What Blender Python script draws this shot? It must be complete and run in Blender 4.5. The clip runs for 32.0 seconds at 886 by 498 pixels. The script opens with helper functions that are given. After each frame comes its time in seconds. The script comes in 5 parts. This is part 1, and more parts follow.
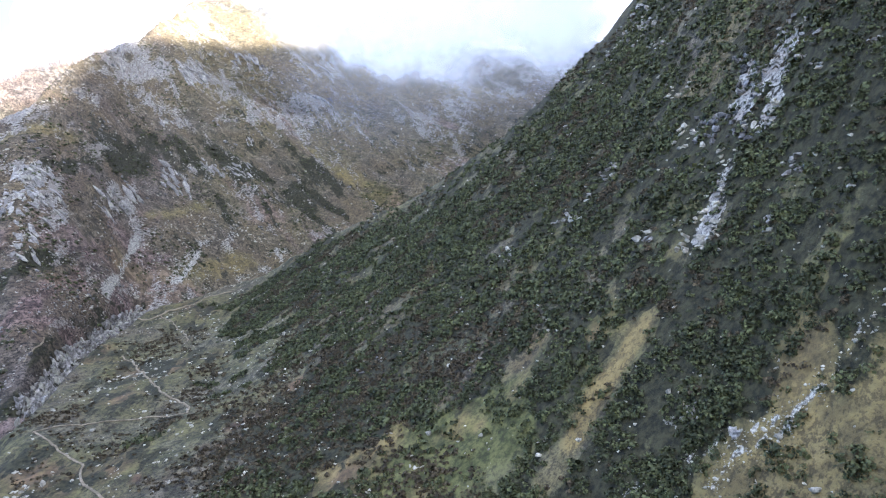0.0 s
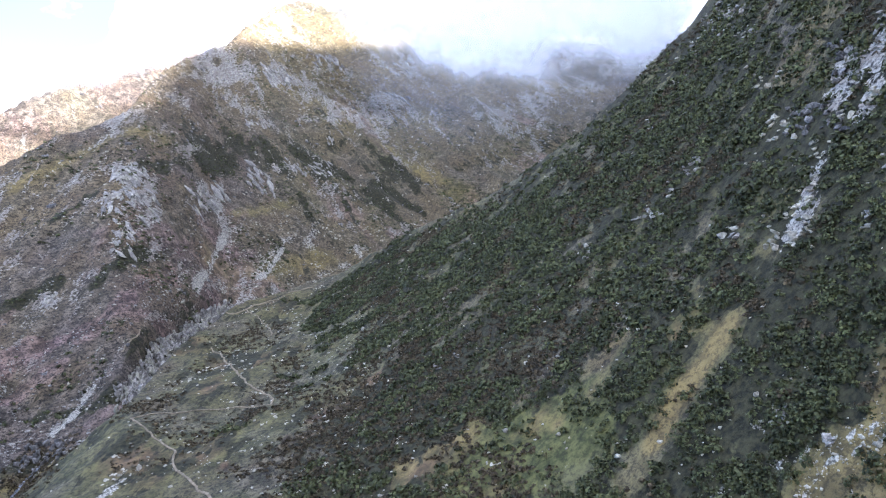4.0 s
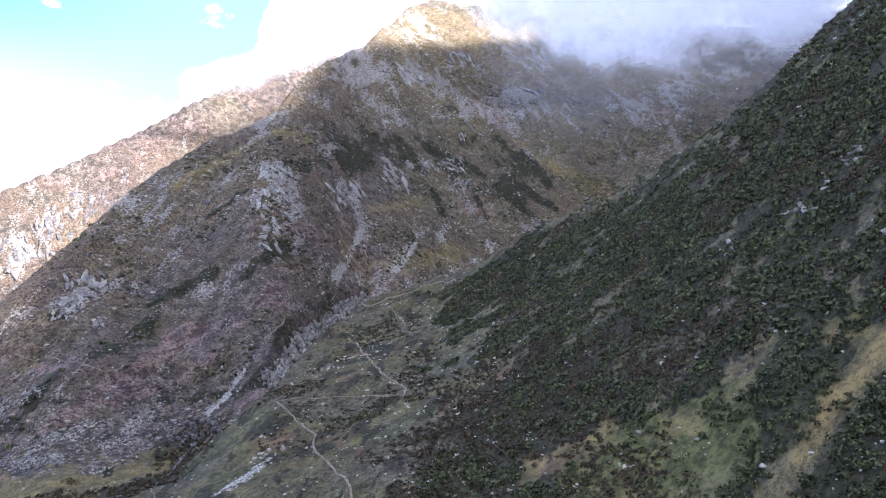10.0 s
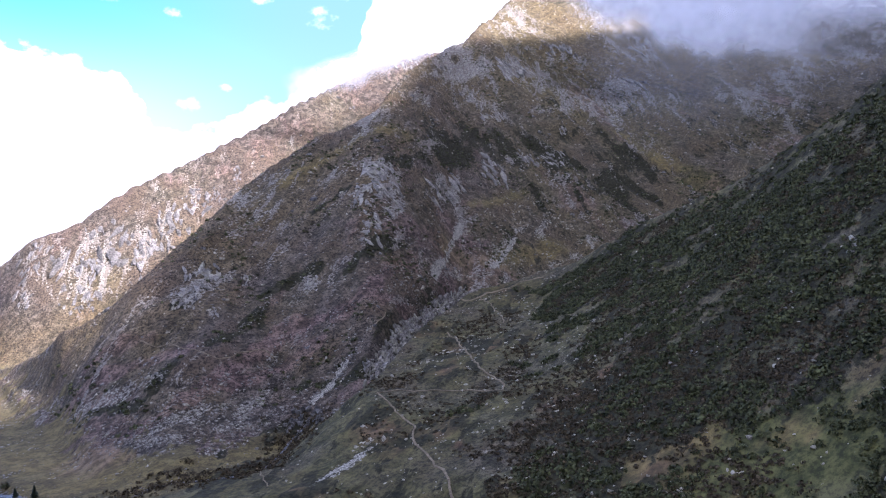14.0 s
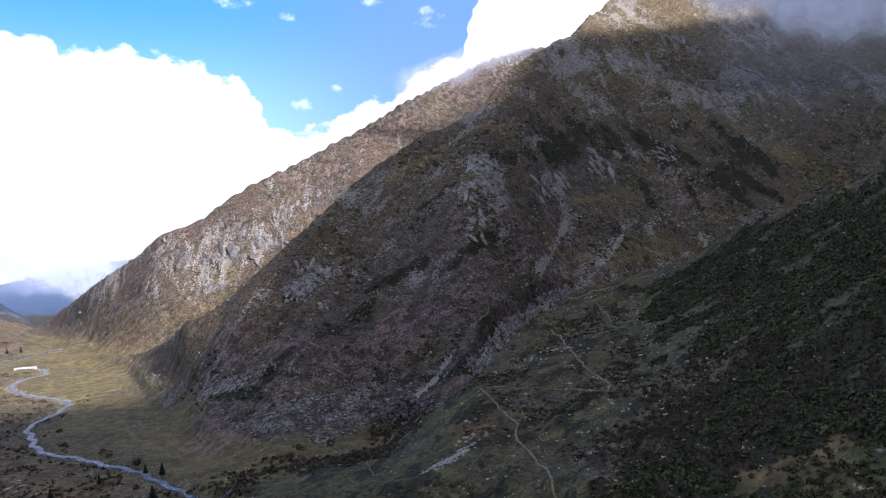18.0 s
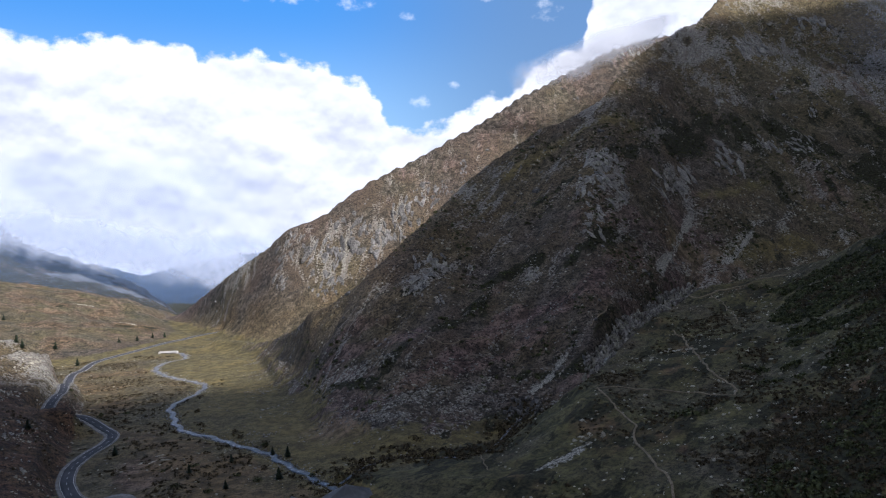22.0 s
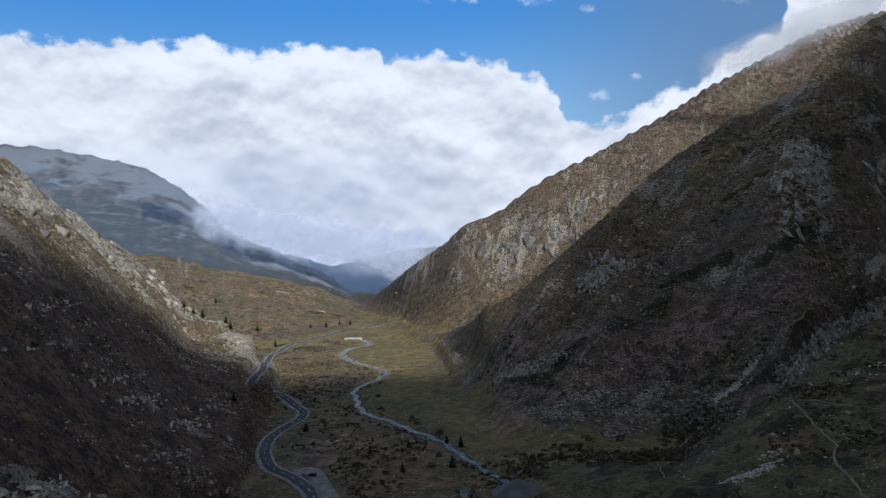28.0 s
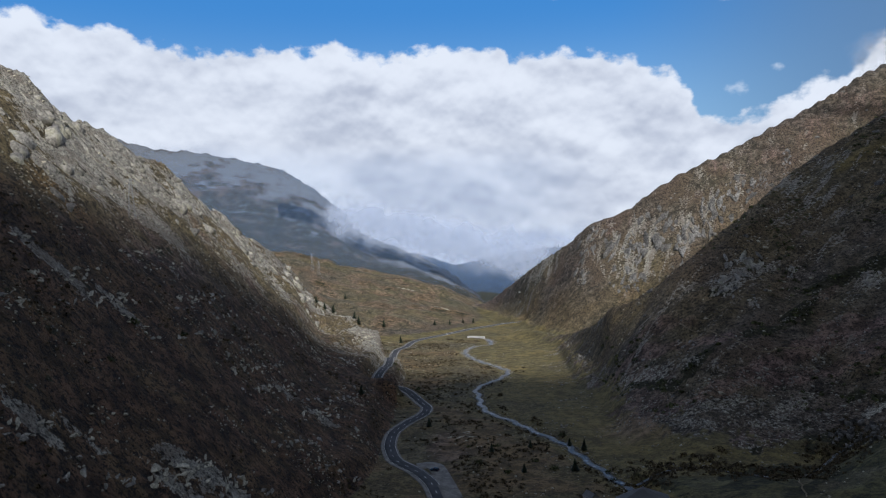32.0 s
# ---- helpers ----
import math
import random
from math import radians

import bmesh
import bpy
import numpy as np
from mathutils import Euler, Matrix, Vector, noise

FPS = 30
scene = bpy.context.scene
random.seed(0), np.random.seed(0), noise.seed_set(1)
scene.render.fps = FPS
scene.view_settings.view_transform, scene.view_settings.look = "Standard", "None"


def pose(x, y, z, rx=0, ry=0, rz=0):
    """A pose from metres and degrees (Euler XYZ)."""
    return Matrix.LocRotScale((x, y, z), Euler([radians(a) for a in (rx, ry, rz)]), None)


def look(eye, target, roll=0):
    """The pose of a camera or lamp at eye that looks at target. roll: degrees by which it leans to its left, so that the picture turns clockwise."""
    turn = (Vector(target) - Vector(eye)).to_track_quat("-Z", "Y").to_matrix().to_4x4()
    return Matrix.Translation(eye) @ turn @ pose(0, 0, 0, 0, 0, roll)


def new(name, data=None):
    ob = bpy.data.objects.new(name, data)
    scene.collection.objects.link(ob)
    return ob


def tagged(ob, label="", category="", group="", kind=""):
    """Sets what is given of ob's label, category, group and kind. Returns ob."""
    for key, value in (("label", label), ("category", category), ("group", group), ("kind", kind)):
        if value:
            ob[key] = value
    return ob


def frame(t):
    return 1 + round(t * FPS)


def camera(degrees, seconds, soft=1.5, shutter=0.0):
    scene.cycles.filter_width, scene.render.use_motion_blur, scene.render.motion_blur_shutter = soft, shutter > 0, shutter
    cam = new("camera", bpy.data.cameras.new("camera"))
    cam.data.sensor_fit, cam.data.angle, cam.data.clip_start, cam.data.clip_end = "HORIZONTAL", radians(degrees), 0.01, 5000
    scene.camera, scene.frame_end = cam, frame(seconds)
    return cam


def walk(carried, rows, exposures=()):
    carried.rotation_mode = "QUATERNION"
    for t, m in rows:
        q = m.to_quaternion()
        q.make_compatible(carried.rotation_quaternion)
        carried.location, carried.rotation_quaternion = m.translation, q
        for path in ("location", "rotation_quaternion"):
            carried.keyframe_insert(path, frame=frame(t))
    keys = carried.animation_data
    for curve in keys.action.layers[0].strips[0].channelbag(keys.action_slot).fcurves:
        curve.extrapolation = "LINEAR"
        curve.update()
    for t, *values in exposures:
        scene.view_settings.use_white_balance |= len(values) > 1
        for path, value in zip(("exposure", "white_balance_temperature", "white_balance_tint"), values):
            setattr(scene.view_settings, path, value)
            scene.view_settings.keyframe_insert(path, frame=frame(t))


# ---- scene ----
EYE = Vector((0.4, 0.6, 120))
# seconds, bearing, tilt, roll of the hovering camera, which pans to its left
PATH = [
    (0.0, 66.76, -2.49, -1.49),
    (0.5, 65.97, -2.50, -1.52),
    (1.0, 65.20, -2.51, -1.55),
    (1.5, 64.42, -2.52, -1.57),
    (2.0, 63.65, -2.53, -1.59),
    (2.5, 62.86, -2.54, -1.61),
    (3.0, 62.08, -2.54, -1.64),
    (3.5, 61.30, -2.55, -1.68),
    (4.0, 60.52, -2.57, -1.72),
    (4.5, 59.72, -2.59, -1.75),
    (6.5, 56.84, -2.64, -1.82),
    (7.5, 54.91, -2.62, -1.84),
    (8.5, 52.92, -2.62, -1.85),
    (9.5, 50.93, -2.63, -1.85),
    (10.5, 48.95, -2.65, -1.88),
    (11.5, 47.00, -2.68, -1.94),
    (12.5, 44.96, -2.73, -1.98),
    (13.5, 42.93, -2.75, -1.99),
    (14.5, 40.91, -2.76, -1.99),
    (16.5, 36.83, -2.76, -1.96),
    (17.5, 34.63, -2.75, -1.97),
    (18.5, 32.32, -2.75, -1.98),
    (19.5, 29.96, -2.76, -1.99),
    (20.5, 27.60, -2.78, -2.00),
    (21.5, 25.26, -2.79, -1.99),
    (22.5, 22.95, -2.78, -1.94),
    (23.5, 20.63, -2.75, -1.87),
    (24.5, 18.31, -2.73, -1.83),
    (25.5, 15.95, -2.70, -1.83),
    (27.5, 11.16, -2.69, -1.66),
    (28.0, 9.98, -2.68, -1.63),
    (28.5, 8.79, -2.66, -1.60),
    (29.0, 7.58, -2.64, -1.57),
    (29.5, 6.36, -2.61, -1.54),
    (30.0, 5.12, -2.58, -1.53),
    (30.5, 3.83, -2.55, -1.54),
    (31.0, 2.55, -2.52, -1.55),
    (31.5, 1.26, -2.49, -1.57),
    (32.0, -0.00, -2.46, -1.59),
]


def aim(bearing, tilt):
    b, e = radians(bearing), radians(tilt)
    return EYE + 100 * Vector((math.cos(e) * math.sin(b), math.cos(e) * math.cos(b), math.sin(e)))


cam = camera(64.1, 32.0, soft=1.2)
EXPOSURES = ((0, 3.25, 5800, 18), (4.5, 3.18, 5800, 20), (9, 2.86, 5750, 24), (14, 2.15, 5750, 30), (19, 1.1, 5850, 22), (25, 0.46, 5950, 13), (32, 0.17, 5950, 11))
walk(cam, [(t, look(EYE, aim(b, e), roll)) for t, b, e, roll in PATH], EXPOSURES)

# ---- world and sun ----
SUN_BEARING, SUN_HEIGHT = 156, 40
world = bpy.data.worlds.new("world")
scene.world = world
world.use_nodes = True
sky = world.node_tree.nodes.new("ShaderNodeTexSky")
sky.sky_type, sky.sun_disc = "NISHITA", False
sky.sun_elevation, sky.sun_rotation = radians(SUN_HEIGHT), radians(SUN_BEARING)
back = world.node_tree.nodes["Background"]
back.inputs["Strength"].default_value = 0.098
veil = world.node_tree.nodes.new("ShaderNodeMix")  # most of the sky is bright cloud
veil.data_type = "RGBA"
veil.inputs[0].default_value = 0.52
veil.inputs[7].default_value = (3.3, 3.3, 3.35, 1)
world.node_tree.links.new(sky.outputs[0], veil.inputs[6])
world.node_tree.links.new(veil.outputs[2], back.inputs[0])
sun = new("sun", bpy.data.lights.new("sun", "SUN"))
sun.data.energy, sun.data.angle, sun.data.color = 3.6, radians(2.5), (1, 0.94, 0.85)
b_, e_ = radians(SUN_BEARING), radians(SUN_HEIGHT)
sun.matrix_world = look(Vector((math.cos(e_) * math.sin(b_), math.cos(e_) * math.cos(b_), math.sin(e_))) * 1000, (0, 0, 0))

# ---- land: a survey from one station: bearing in degrees, distance, height ----
RIGHT_TOE = ((15, 330, -1), (20, 300, 5), (34, 285, 11), (53, 250, 24), (76, 190, 44), (98, 150, 67), (120, 150, 68), (160, 200, 55), (200, 250, 39), (225, 300, 23))
# past bearing 82 this crest is out of view, raised to cast the valley's shadow
RIGHT_CREST = ((15, 345, -5), (20, 345, -4), (29, 365, 0), (36, 395, 28), (40, 490, 40), (44, 585, 52), (49.6, 620, 64), (53.9, 580, 84), (58.4, 540, 110), (63, 505, 128), (67.6, 480, 149), (72.3, 462, 176), (75, 455, 192), (78.6, 455, 218), (82.1, 460, 252), (87, 490, 338), (93, 540, 484), (100, 600, 735), (108, 605, 745), (120, 620, 805), (132, 660, 940), (147, 712, 1110), (153, 725, 1110), (158, 735, 1030), (166, 755, 1030), (180, 800, 760), (225, 900, 311))
# unseen mountain, added and shaped only to keep the sun off the near face
SHADE_PEAK_TOE = ((76, 620, 120), (80, 620, 150), (100, 650, 200), (125, 600, 200), (160, 700, 150))
SHADE_PEAK_CREST = ((76, 1100, 300), (79, 1100, 330), (81, 1120, 370), (82.2, 1150, 430), (83.5, 1300, 560), (86, 1400, 1060), (90, 1350, 1180), (93, 1300, 1270), (96, 1150, 1255), (100, 1000, 1125), (103, 940, 1065), (106, 900, 1090), (110, 870, 1105), (114, 850, 1122), (118, 835, 1095), (122, 815, 1080), (127, 795, 1040), (145, 850, 800), (160, 900, 600))
FACE_TOE = ((6, 900, -34), (9.6, 790, -25), (9.9, 640, -16), (13.1, 505, -10), (14.6, 420, -8), (20.3, 370, -5), (29, 400, -5), (36.2, 440, 27), (40.8, 560, 44), (43.1, 630, 44), (49.9, 720, 52), (60, 900, 104), (80, 1100, 178), (100, 1200, 246))
FACE_CREST = ((6, 940, -46), (9.6, 800, -18), (13, 620, 33), (18.2, 580, 70), (22.9, 640, 113), (27.5, 740, 163), (31.2, 765, 194), (36.8, 810, 238), (41.4, 1030, 345), (44, 1170, 394), (47, 1360, 500), (49.2, 1450, 552), (53.3, 1460, 539), (56, 1470, 528), (63, 1530, 501), (71, 1620, 494), (79, 1700, 512), (100, 1750, 556))
SUNNY_TOE = ((0, 1300, -56), (4, 1150, -42), (6.2, 1000, -35), (9.6, 850, -27), (13, 820, -22), (25, 850, 31), (45, 1150, 221))
SUNNY_CREST = ((0, 1380, -64), (3.1, 1290, -41), (5, 1200, 0), (7.6, 1080, 48), (10, 1030, 77), (11.5, 1010, 106), (14.2, 1010, 120), (18.6, 1040, 173), (23.1, 1080, 214), (27.7, 1120, 265), (32.3, 1180, 326), (36.9, 1250, 381), (41.4, 1330, 422), (44, 1380, 436), (50, 1500, 412))
LEFT_TOE = ((-100, 90, 68), (-60, 110, 71), (-45, 140, 72), (-33, 170, 65), (-18, 230, 34), (-6, 350, 2), (-3.5, 500, -12), (-2, 560, -14))
LEFT_CREST = ((-100, 420, 362), (-60, 380, 274), (-45, 370, 226), (-31.5, 410, 197), (-28.2, 440, 187), (-24.7, 490, 174), (-20.9, 550, 157), (-17, 620, 121), (-12.8, 720, 77), (-10.3, 760, 29), (-7.7, 740, 15), (-5, 690, 0), (-3.5, 610, -14), (-2, 580, -25))
KNOLL_TOE = ((-20, 850, 1), (-8, 900, -23), (-2.2, 904, -30), (2.9, 981, -34), (5, 1200, -51))
KNOLL_CREST = ((-20, 1250, 76), (-11.9, 1300, 59), (-6.6, 1350, 26), (-1.2, 1350, -8), (2.9, 1330, -46), (5, 1300, -63))
BLUE_TOE = ((-60, 1700, -29), (-20, 1600, -20), (-6, 1600, -48), (3, 1700, -89), (10, 1800, -101))
BLUE_CREST = ((-60, 2600, 532), (-40, 2700, 524), (-26.1, 2800, 479), (-23.9, 2800, 414), (-20.8, 2800, 395), (-17.6, 2750, 370), (-12.6, 2650, 305), (-10, 2550, 227), (-6.5, 2450, 64), (-2.9, 2400, 3), (0.7, 2350, -73), (2.9, 2300, -154), (10, 2300, -244))
END_TOE = ((-20, 3000, -169), (30, 3000, -169))
END_CREST = ((-20, 4100, -38), (-2, 4100, -81), (1, 4100, -167), (5, 4100, -95), (7, 4100, -73), (15, 4100, -59), (30, 4100, -23))


def line(rows):
    """A survey line, resampled every quarter degree and rounded off: bearing -> distance, height."""
    a, d, h = np.array(rows, float).T
    g = np.arange(-110, 250, 0.25)
    k = np.exp(-(np.arange(-8, 9) * 0.25 / 0.8) ** 2)
    k /= k.sum()
    out = []
    for v in (d, h):
        s = np.interp(g, a, v)
        out.append(np.convolve(np.pad(s, 8, mode="edge"), k, mode="valid"))
    return g, out[0], out[1], a[0], a[-1]


def perlin(x, y, seed=0):
    xi, yi = np.floor(x).astype(np.int64), np.floor(y).astype(np.int64)
    xf, yf = x - xi, y - yi
    u, v = xf * xf * xf * (xf * (xf * 6 - 15) + 10), yf * yf * yf * (yf * (yf * 6 - 15) + 10)

    def corner(i, j):
        n = (xi + i) * 374761393 + (yi + j) * 668265263 + seed * 974634777
        n = (n ^ (n >> 13)) * 1274126177
        n = (n ^ (n >> 16)) & 0xFFFF
        t = n * (2 * math.pi / 65536)
        return np.cos(t) * (xf - i) + np.sin(t) * (yf - j)

    a, b, c, d = corner(0, 0), corner(1, 0), corner(0, 1), corner(1, 1)
    return 1.41 * ((a + u * (b - a)) * (1 - v) + (c + u * (d - c)) * v)


def fbm(x, y, size, octaves=4, seed=0, gain=0.5):
    s, amp, tot = 0.0, 1.0, 0.0
    for o in range(octaves):
        s = s + amp * perlin(x / size + 17.3 * o, y / size - 9.1 * o, seed + o)
        tot += amp
        amp *= gain
        size *= 0.5
    return s / tot


def ridged(x, y, size, octaves=4, seed=0):
    s, amp, tot = 0.0, 1.0, 0.0
    for o in range(octaves):
        s = s + amp * (1 - 2 * np.abs(perlin(x / size + 5.7 * o, y / size + 3.3 * o, seed + o)))
        tot += amp
        amp *= 0.5
        size *= 0.5
    return s / tot


def step(e0, e1, x):
    t = np.clip((x - e0) / (e1 - e0), 0, 1)
    return t * t * (3 - 2 * t)


def smax(a, b, k):
    h = np.maximum(k - np.abs(a - b), 0) / k
    return np.maximum(a, b) + h * h * k * 0.25


FORMS = {  # name: toe, crest, bend of the profile, fall behind the crest
    "right": (line(RIGHT_TOE), line(RIGHT_CREST), 1.0, 0.55),
    # the added, unseen sun blocker
    "peak": (line(SHADE_PEAK_TOE), line(SHADE_PEAK_CREST), 1.0, 0.4),
    "face": (line(FACE_TOE), line(FACE_CREST), 1.15, 0.5),
    "sunny": (line(SUNNY_TOE), line(SUNNY_CREST), 1.3, 0.5),
    "left": (line(LEFT_TOE), line(LEFT_CREST), 1.0, 0.5),
    "knoll": (line(KNOLL_TOE), line(KNOLL_CREST), 0.9, 0.3),
    "blue": (line(BLUE_TOE), line(BLUE_CREST), 1.0, 0.3),
    "end": (line(END_TOE), line(END_CREST), 1.0, 0.2),
}


def polar(x, y):
    a = np.degrees(np.arctan2(x, y))
    return np.where(a < -110, a + 360, a), np.hypot(x, y)


def form(name, a, r):
    (g, td, th, a0, a1), (_, cd, ch, _, _), bend, back = FORMS[name]
    rt, zt, rc, zc = (np.interp(a, g, v) for v in (td, th, cd, ch))
    u = (r - rt) / np.maximum(rc - rt, 5)
    rise = np.maximum((zc - zt) / np.maximum(rc - rt, 5), 0.25)
    z = np.where(u < 0, zt - rise * (rt - r), np.where(u < 1, zt + (zc - zt) * np.clip(u, 0, 1) ** bend, zc - back * (r - rc)))
    out = np.maximum(np.maximum(a0 - a, a - a1), 0)
    return z - out * r * 0.02, u


def floor_height(r):
    return 15.5 - 0.05 * r - 0.06 * np.maximum(r - 1350, 0)


BENCHES = []  # roads and streams: centre line, half width, width of the bank, depth


def bench(x, y, z, way, half, soft, deep):
    """Levels the ground along a road, or cuts a stream bed into it."""
    m = half + soft
    near = np.flatnonzero((x > way[:, 0].min() - m) & (x < way[:, 0].max() + m) & (y > way[:, 1].min() - m) & (y < way[:, 1].max() + m))
    out = z.copy()
    for k in range(0, len(near), 4000):
        p = near[k:k + 4000]
        d2 = (x[p, None] - way[None, :, 0]) ** 2 + (y[p, None] - way[None, :, 1]) ** 2
        q = d2.argmin(1)
        w = 1 - step(half, m, np.sqrt(d2[np.arange(len(p)), q]))
        out[p] = z[p] * (1 - w) + (way[q, 2] - deep) * w
    return out


def smooth_way(points, gap=3.0, even=9):
    """A curve through the points, one place every few metres, with an even grade on the ground."""
    p = np.array(points, float)
    q = np.vstack([2 * p[0] - p[1], p, 2 * p[-1] - p[-2]])
    out = []
    for i in range(1, len(q) - 2):
        n = max(2, int(np.hypot(*(q[i + 1] - q[i])) / gap))
        t = np.linspace(0, 1, n, endpoint=False)[:, None]
        out.append(0.5 * (2 * q[i] + (q[i + 1] - q[i - 1]) * t + (2 * q[i - 1] - 5 * q[i] + 4 * q[i + 1] - q[i + 2]) * t ** 2
                          + (3 * q[i] - q[i - 1] - 3 * q[i + 1] + q[i + 2]) * t ** 3))
    w = np.vstack(out + [p[-1:]])
    z = land(w[:, 0], w[:, 1])[0]
    if even:
        z = np.convolve(np.pad(z, even, mode="edge"), np.ones(2 * even + 1) / (2 * even + 1), mode="valid")
    return np.column_stack([w, z])


def land(x, y, fine=True):
    """Height of the ground, and how much of each landform it is."""
    a, r = polar(x, y)
    z = floor_height(r) + 1.2 * fbm(x, y, 60, 3, 3)
    who = np.zeros(x.shape, int)
    along = np.zeros(x.shape)
    for i, name in enumerate(FORMS):
        f, u = form(name, a, r)
        who = np.where(f > z, i + 1, who)
        along = np.where(f > z, u, along)
        z = smax(z, f, {"left": 6, "face": 28, "sunny": 24}.get(name, 10))
    if not fine:
        return z, who, along
    # a rocky hump beside the road bend
    z = z + 9.0 * np.exp(-((x + 38) / 14) ** 2 - ((y - 494) / 9) ** 2)
    up = step(0, np.where((who == 3) | (who == 4), 50, 12), z - floor_height(r))
    amp = up * np.clip(r / 700, 0.15, 2.2)
    # gullies run down the slopes, outcrops stand proud
    w = fbm(x, y, 180, 2, 11)
    turn = np.where(who == 4, 1.0, step(42, 50, a) * (who == 3))  # the side valley's slopes and the far face fall southwards
    fx, fy = np.where(who == 3, 0.86 * x + 0.5 * y, x), np.where(who == 3, 0.86 * y - 0.5 * x, y)  # along and across the fall of the near face
    fx, fy = np.where(who == 5, 0.36 * x + 0.93 * y, fx), np.where(who == 5, 0.93 * x - 0.36 * y, fy)  # ledges follow the contour of the left slope
    west, south = ridged(fx / 4 + 30 * w, fy + 50 * w, 75, 4, 31), ridged(x + 50 * w, y / 4 + 30 * w, 70, 4, 32)
    z = z + amp * (4.0 * fbm(x, y, 120, 4, 21) + 6.5 * (1 - 0.8 * step(0.6, 1.0, along) * (who == 4)) * (west + (south - west) * turn) + 1.5 * fbm(x, y, 22, 3, 41))
    z = z + up * 0.9 * fbm(x, y, 9, 2, 51) * np.clip(r / 300, 0.5, 1.6)
    crag = np.select([who == 1, who == 3, who == 4, who == 5, who == 7, who == 6], [0.8, 5.0 * step(1.0, 0.85, along), 4.0 * step(0.98, 0.7, along), 9.0 * step(0.4, 0.8, along), 12.0, 4.0], 0.0)
    west, south = ridged(fx / 2.5 + 12 * w, fy + 25 * w, 34, 4, 36), ridged(x + 25 * w, y / 2.5 + 12 * w, 34, 4, 37)
    z = z + up * crag * (west + (south - west) * turn - 0.3)
    for way, half, soft, deep in BENCHES:
        z = bench(x, y, z, way, half, soft, deep)
    return z, who, along



# ---- helpers of this scene ----
def material(name, rough=0.9):
    m = bpy.data.materials.new(name)
    m.use_nodes = True
    b = m.node_tree.nodes["Principled BSDF"]
    b.inputs["Roughness"].default_value = rough
    b.inputs["Specular IOR Level"].default_value = 0.25
    return m, m.node_tree, b


def mix(tree, fac, a, b, blend="MIX"):
    n = tree.nodes.new("ShaderNodeMix")
    n.data_type, n.blend_type = "RGBA", blend
    for sock, v in ((n.inputs[0], fac), (n.inputs[6], a), (n.inputs[7], b)):
        if isinstance(v, bpy.types.NodeSocket):
            tree.links.new(v, sock)
        elif isinstance(v, tuple):
            sock.default_value = (*v, 1)
        else:
            sock.default_value = v
    return n.outputs[2]


def calc(tree, op, a, b=0.0, c=0.0, clamp=False):
    n = tree.nodes.new("ShaderNodeMath")
    n.operation, n.use_clamp = op, clamp
    for sock, v in zip(n.inputs, (a, b, c)):
        if isinstance(v, bpy.types.NodeSocket):
            tree.links.new(v, sock)
        else:
            sock.default_value = v
    return n.outputs[0]


def ramp(tree, v, lo, hi):
    n = tree.nodes.new("ShaderNodeMapRange")
    n.interpolation_type = "SMOOTHSTEP"
    tree.links.new(v, n.inputs[0])
    n.inputs[1].default_value, n.inputs[2].default_value = lo, hi
    return n.outputs[0]


def grain(tree, size, detail=4.0, rough=0.55, stretch=(1, 1, 1), distort=0.0, turned=0):
    """Noise of that size in metres, in world space; stretched along a line turned by so many degrees."""
    g = tree.nodes.new("ShaderNodeNewGeometry")
    mp = tree.nodes.new("ShaderNodeMapping")
    mp.inputs["Scale"].default_value = stretch
    spin = tree.nodes.new("ShaderNodeVectorRotate")
    spin.rotation_type = "Z_AXIS"
    spin.inputs["Angle"].default_value = radians(-turned)
    tree.links.new(g.outputs["Position"], spin.inputs["Vector"])
    tree.links.new(spin.outputs[0], mp.inputs["Vector"])
    n = tree.nodes.new("ShaderNodeTexNoise")
    n.inputs["Scale"].default_value, n.inputs["Detail"].default_value = 1 / size, detail
    n.inputs["Roughness"].default_value, n.inputs["Distortion"].default_value = rough, distort
    tree.links.new(mp.outputs[0], n.inputs["Vector"])
    return n.outputs["Fac"]


def bump(tree, bsdf, h, strength, dist):
    n = tree.nodes.new("ShaderNodeBump")
    n.inputs["Strength"].default_value, n.inputs["Distance"].default_value = strength, dist
    tree.links.new(h, n.inputs["Height"])
    tree.links.new(n.outputs[0], bsdf.inputs["Normal"])


def mesh_from(name, verts, faces, mat):
    me = bpy.data.meshes.new(name)
    verts = np.asarray(verts, np.float32)
    faces = np.asarray(faces, np.int32)
    me.vertices.add(len(verts))
    me.vertices.foreach_set("co", verts.ravel())
    k = faces.shape[1]
    me.loops.add(faces.size)
    me.loops.foreach_set("vertex_index", faces.ravel())
    me.polygons.add(len(faces))
    me.polygons.foreach_set("loop_start", np.arange(0, faces.size, k, dtype=np.int32))
    me.update(calc_edges=True)
    me.materials.append(mat)
    return me


# ---- ways and marked places, in metres east and north of the station ----
ROAD = ((-4, 298), (-8, 318), (-16, 337), (-26, 354), (-30, 371), (-32, 388), (-31, 413), (-24, 437), (-16, 455), (-13, 471), (-17, 487), (-32, 515), (-51, 519), (-50, 565), (-48, 602), (-54, 750), (-45, 799), (-33, 857), (9, 920), (66, 999), (111, 1007))
LAYBY = ((-15, 343), (-7, 343), (-2, 321), (2, 298))
STREAM = ((80, 306), (73, 338), (67, 364), (64, 382), (52, 408), (40, 439), (29, 459), (24, 486), (24, 515), (23, 541), (31, 562), (45, 586), (55, 620), (49, 645), (38, 673), (26, 710), (21, 755), (33, 792), (52, 808), (51, 856), (36, 872))
BRIDGE = ((28, 868), (48, 861))
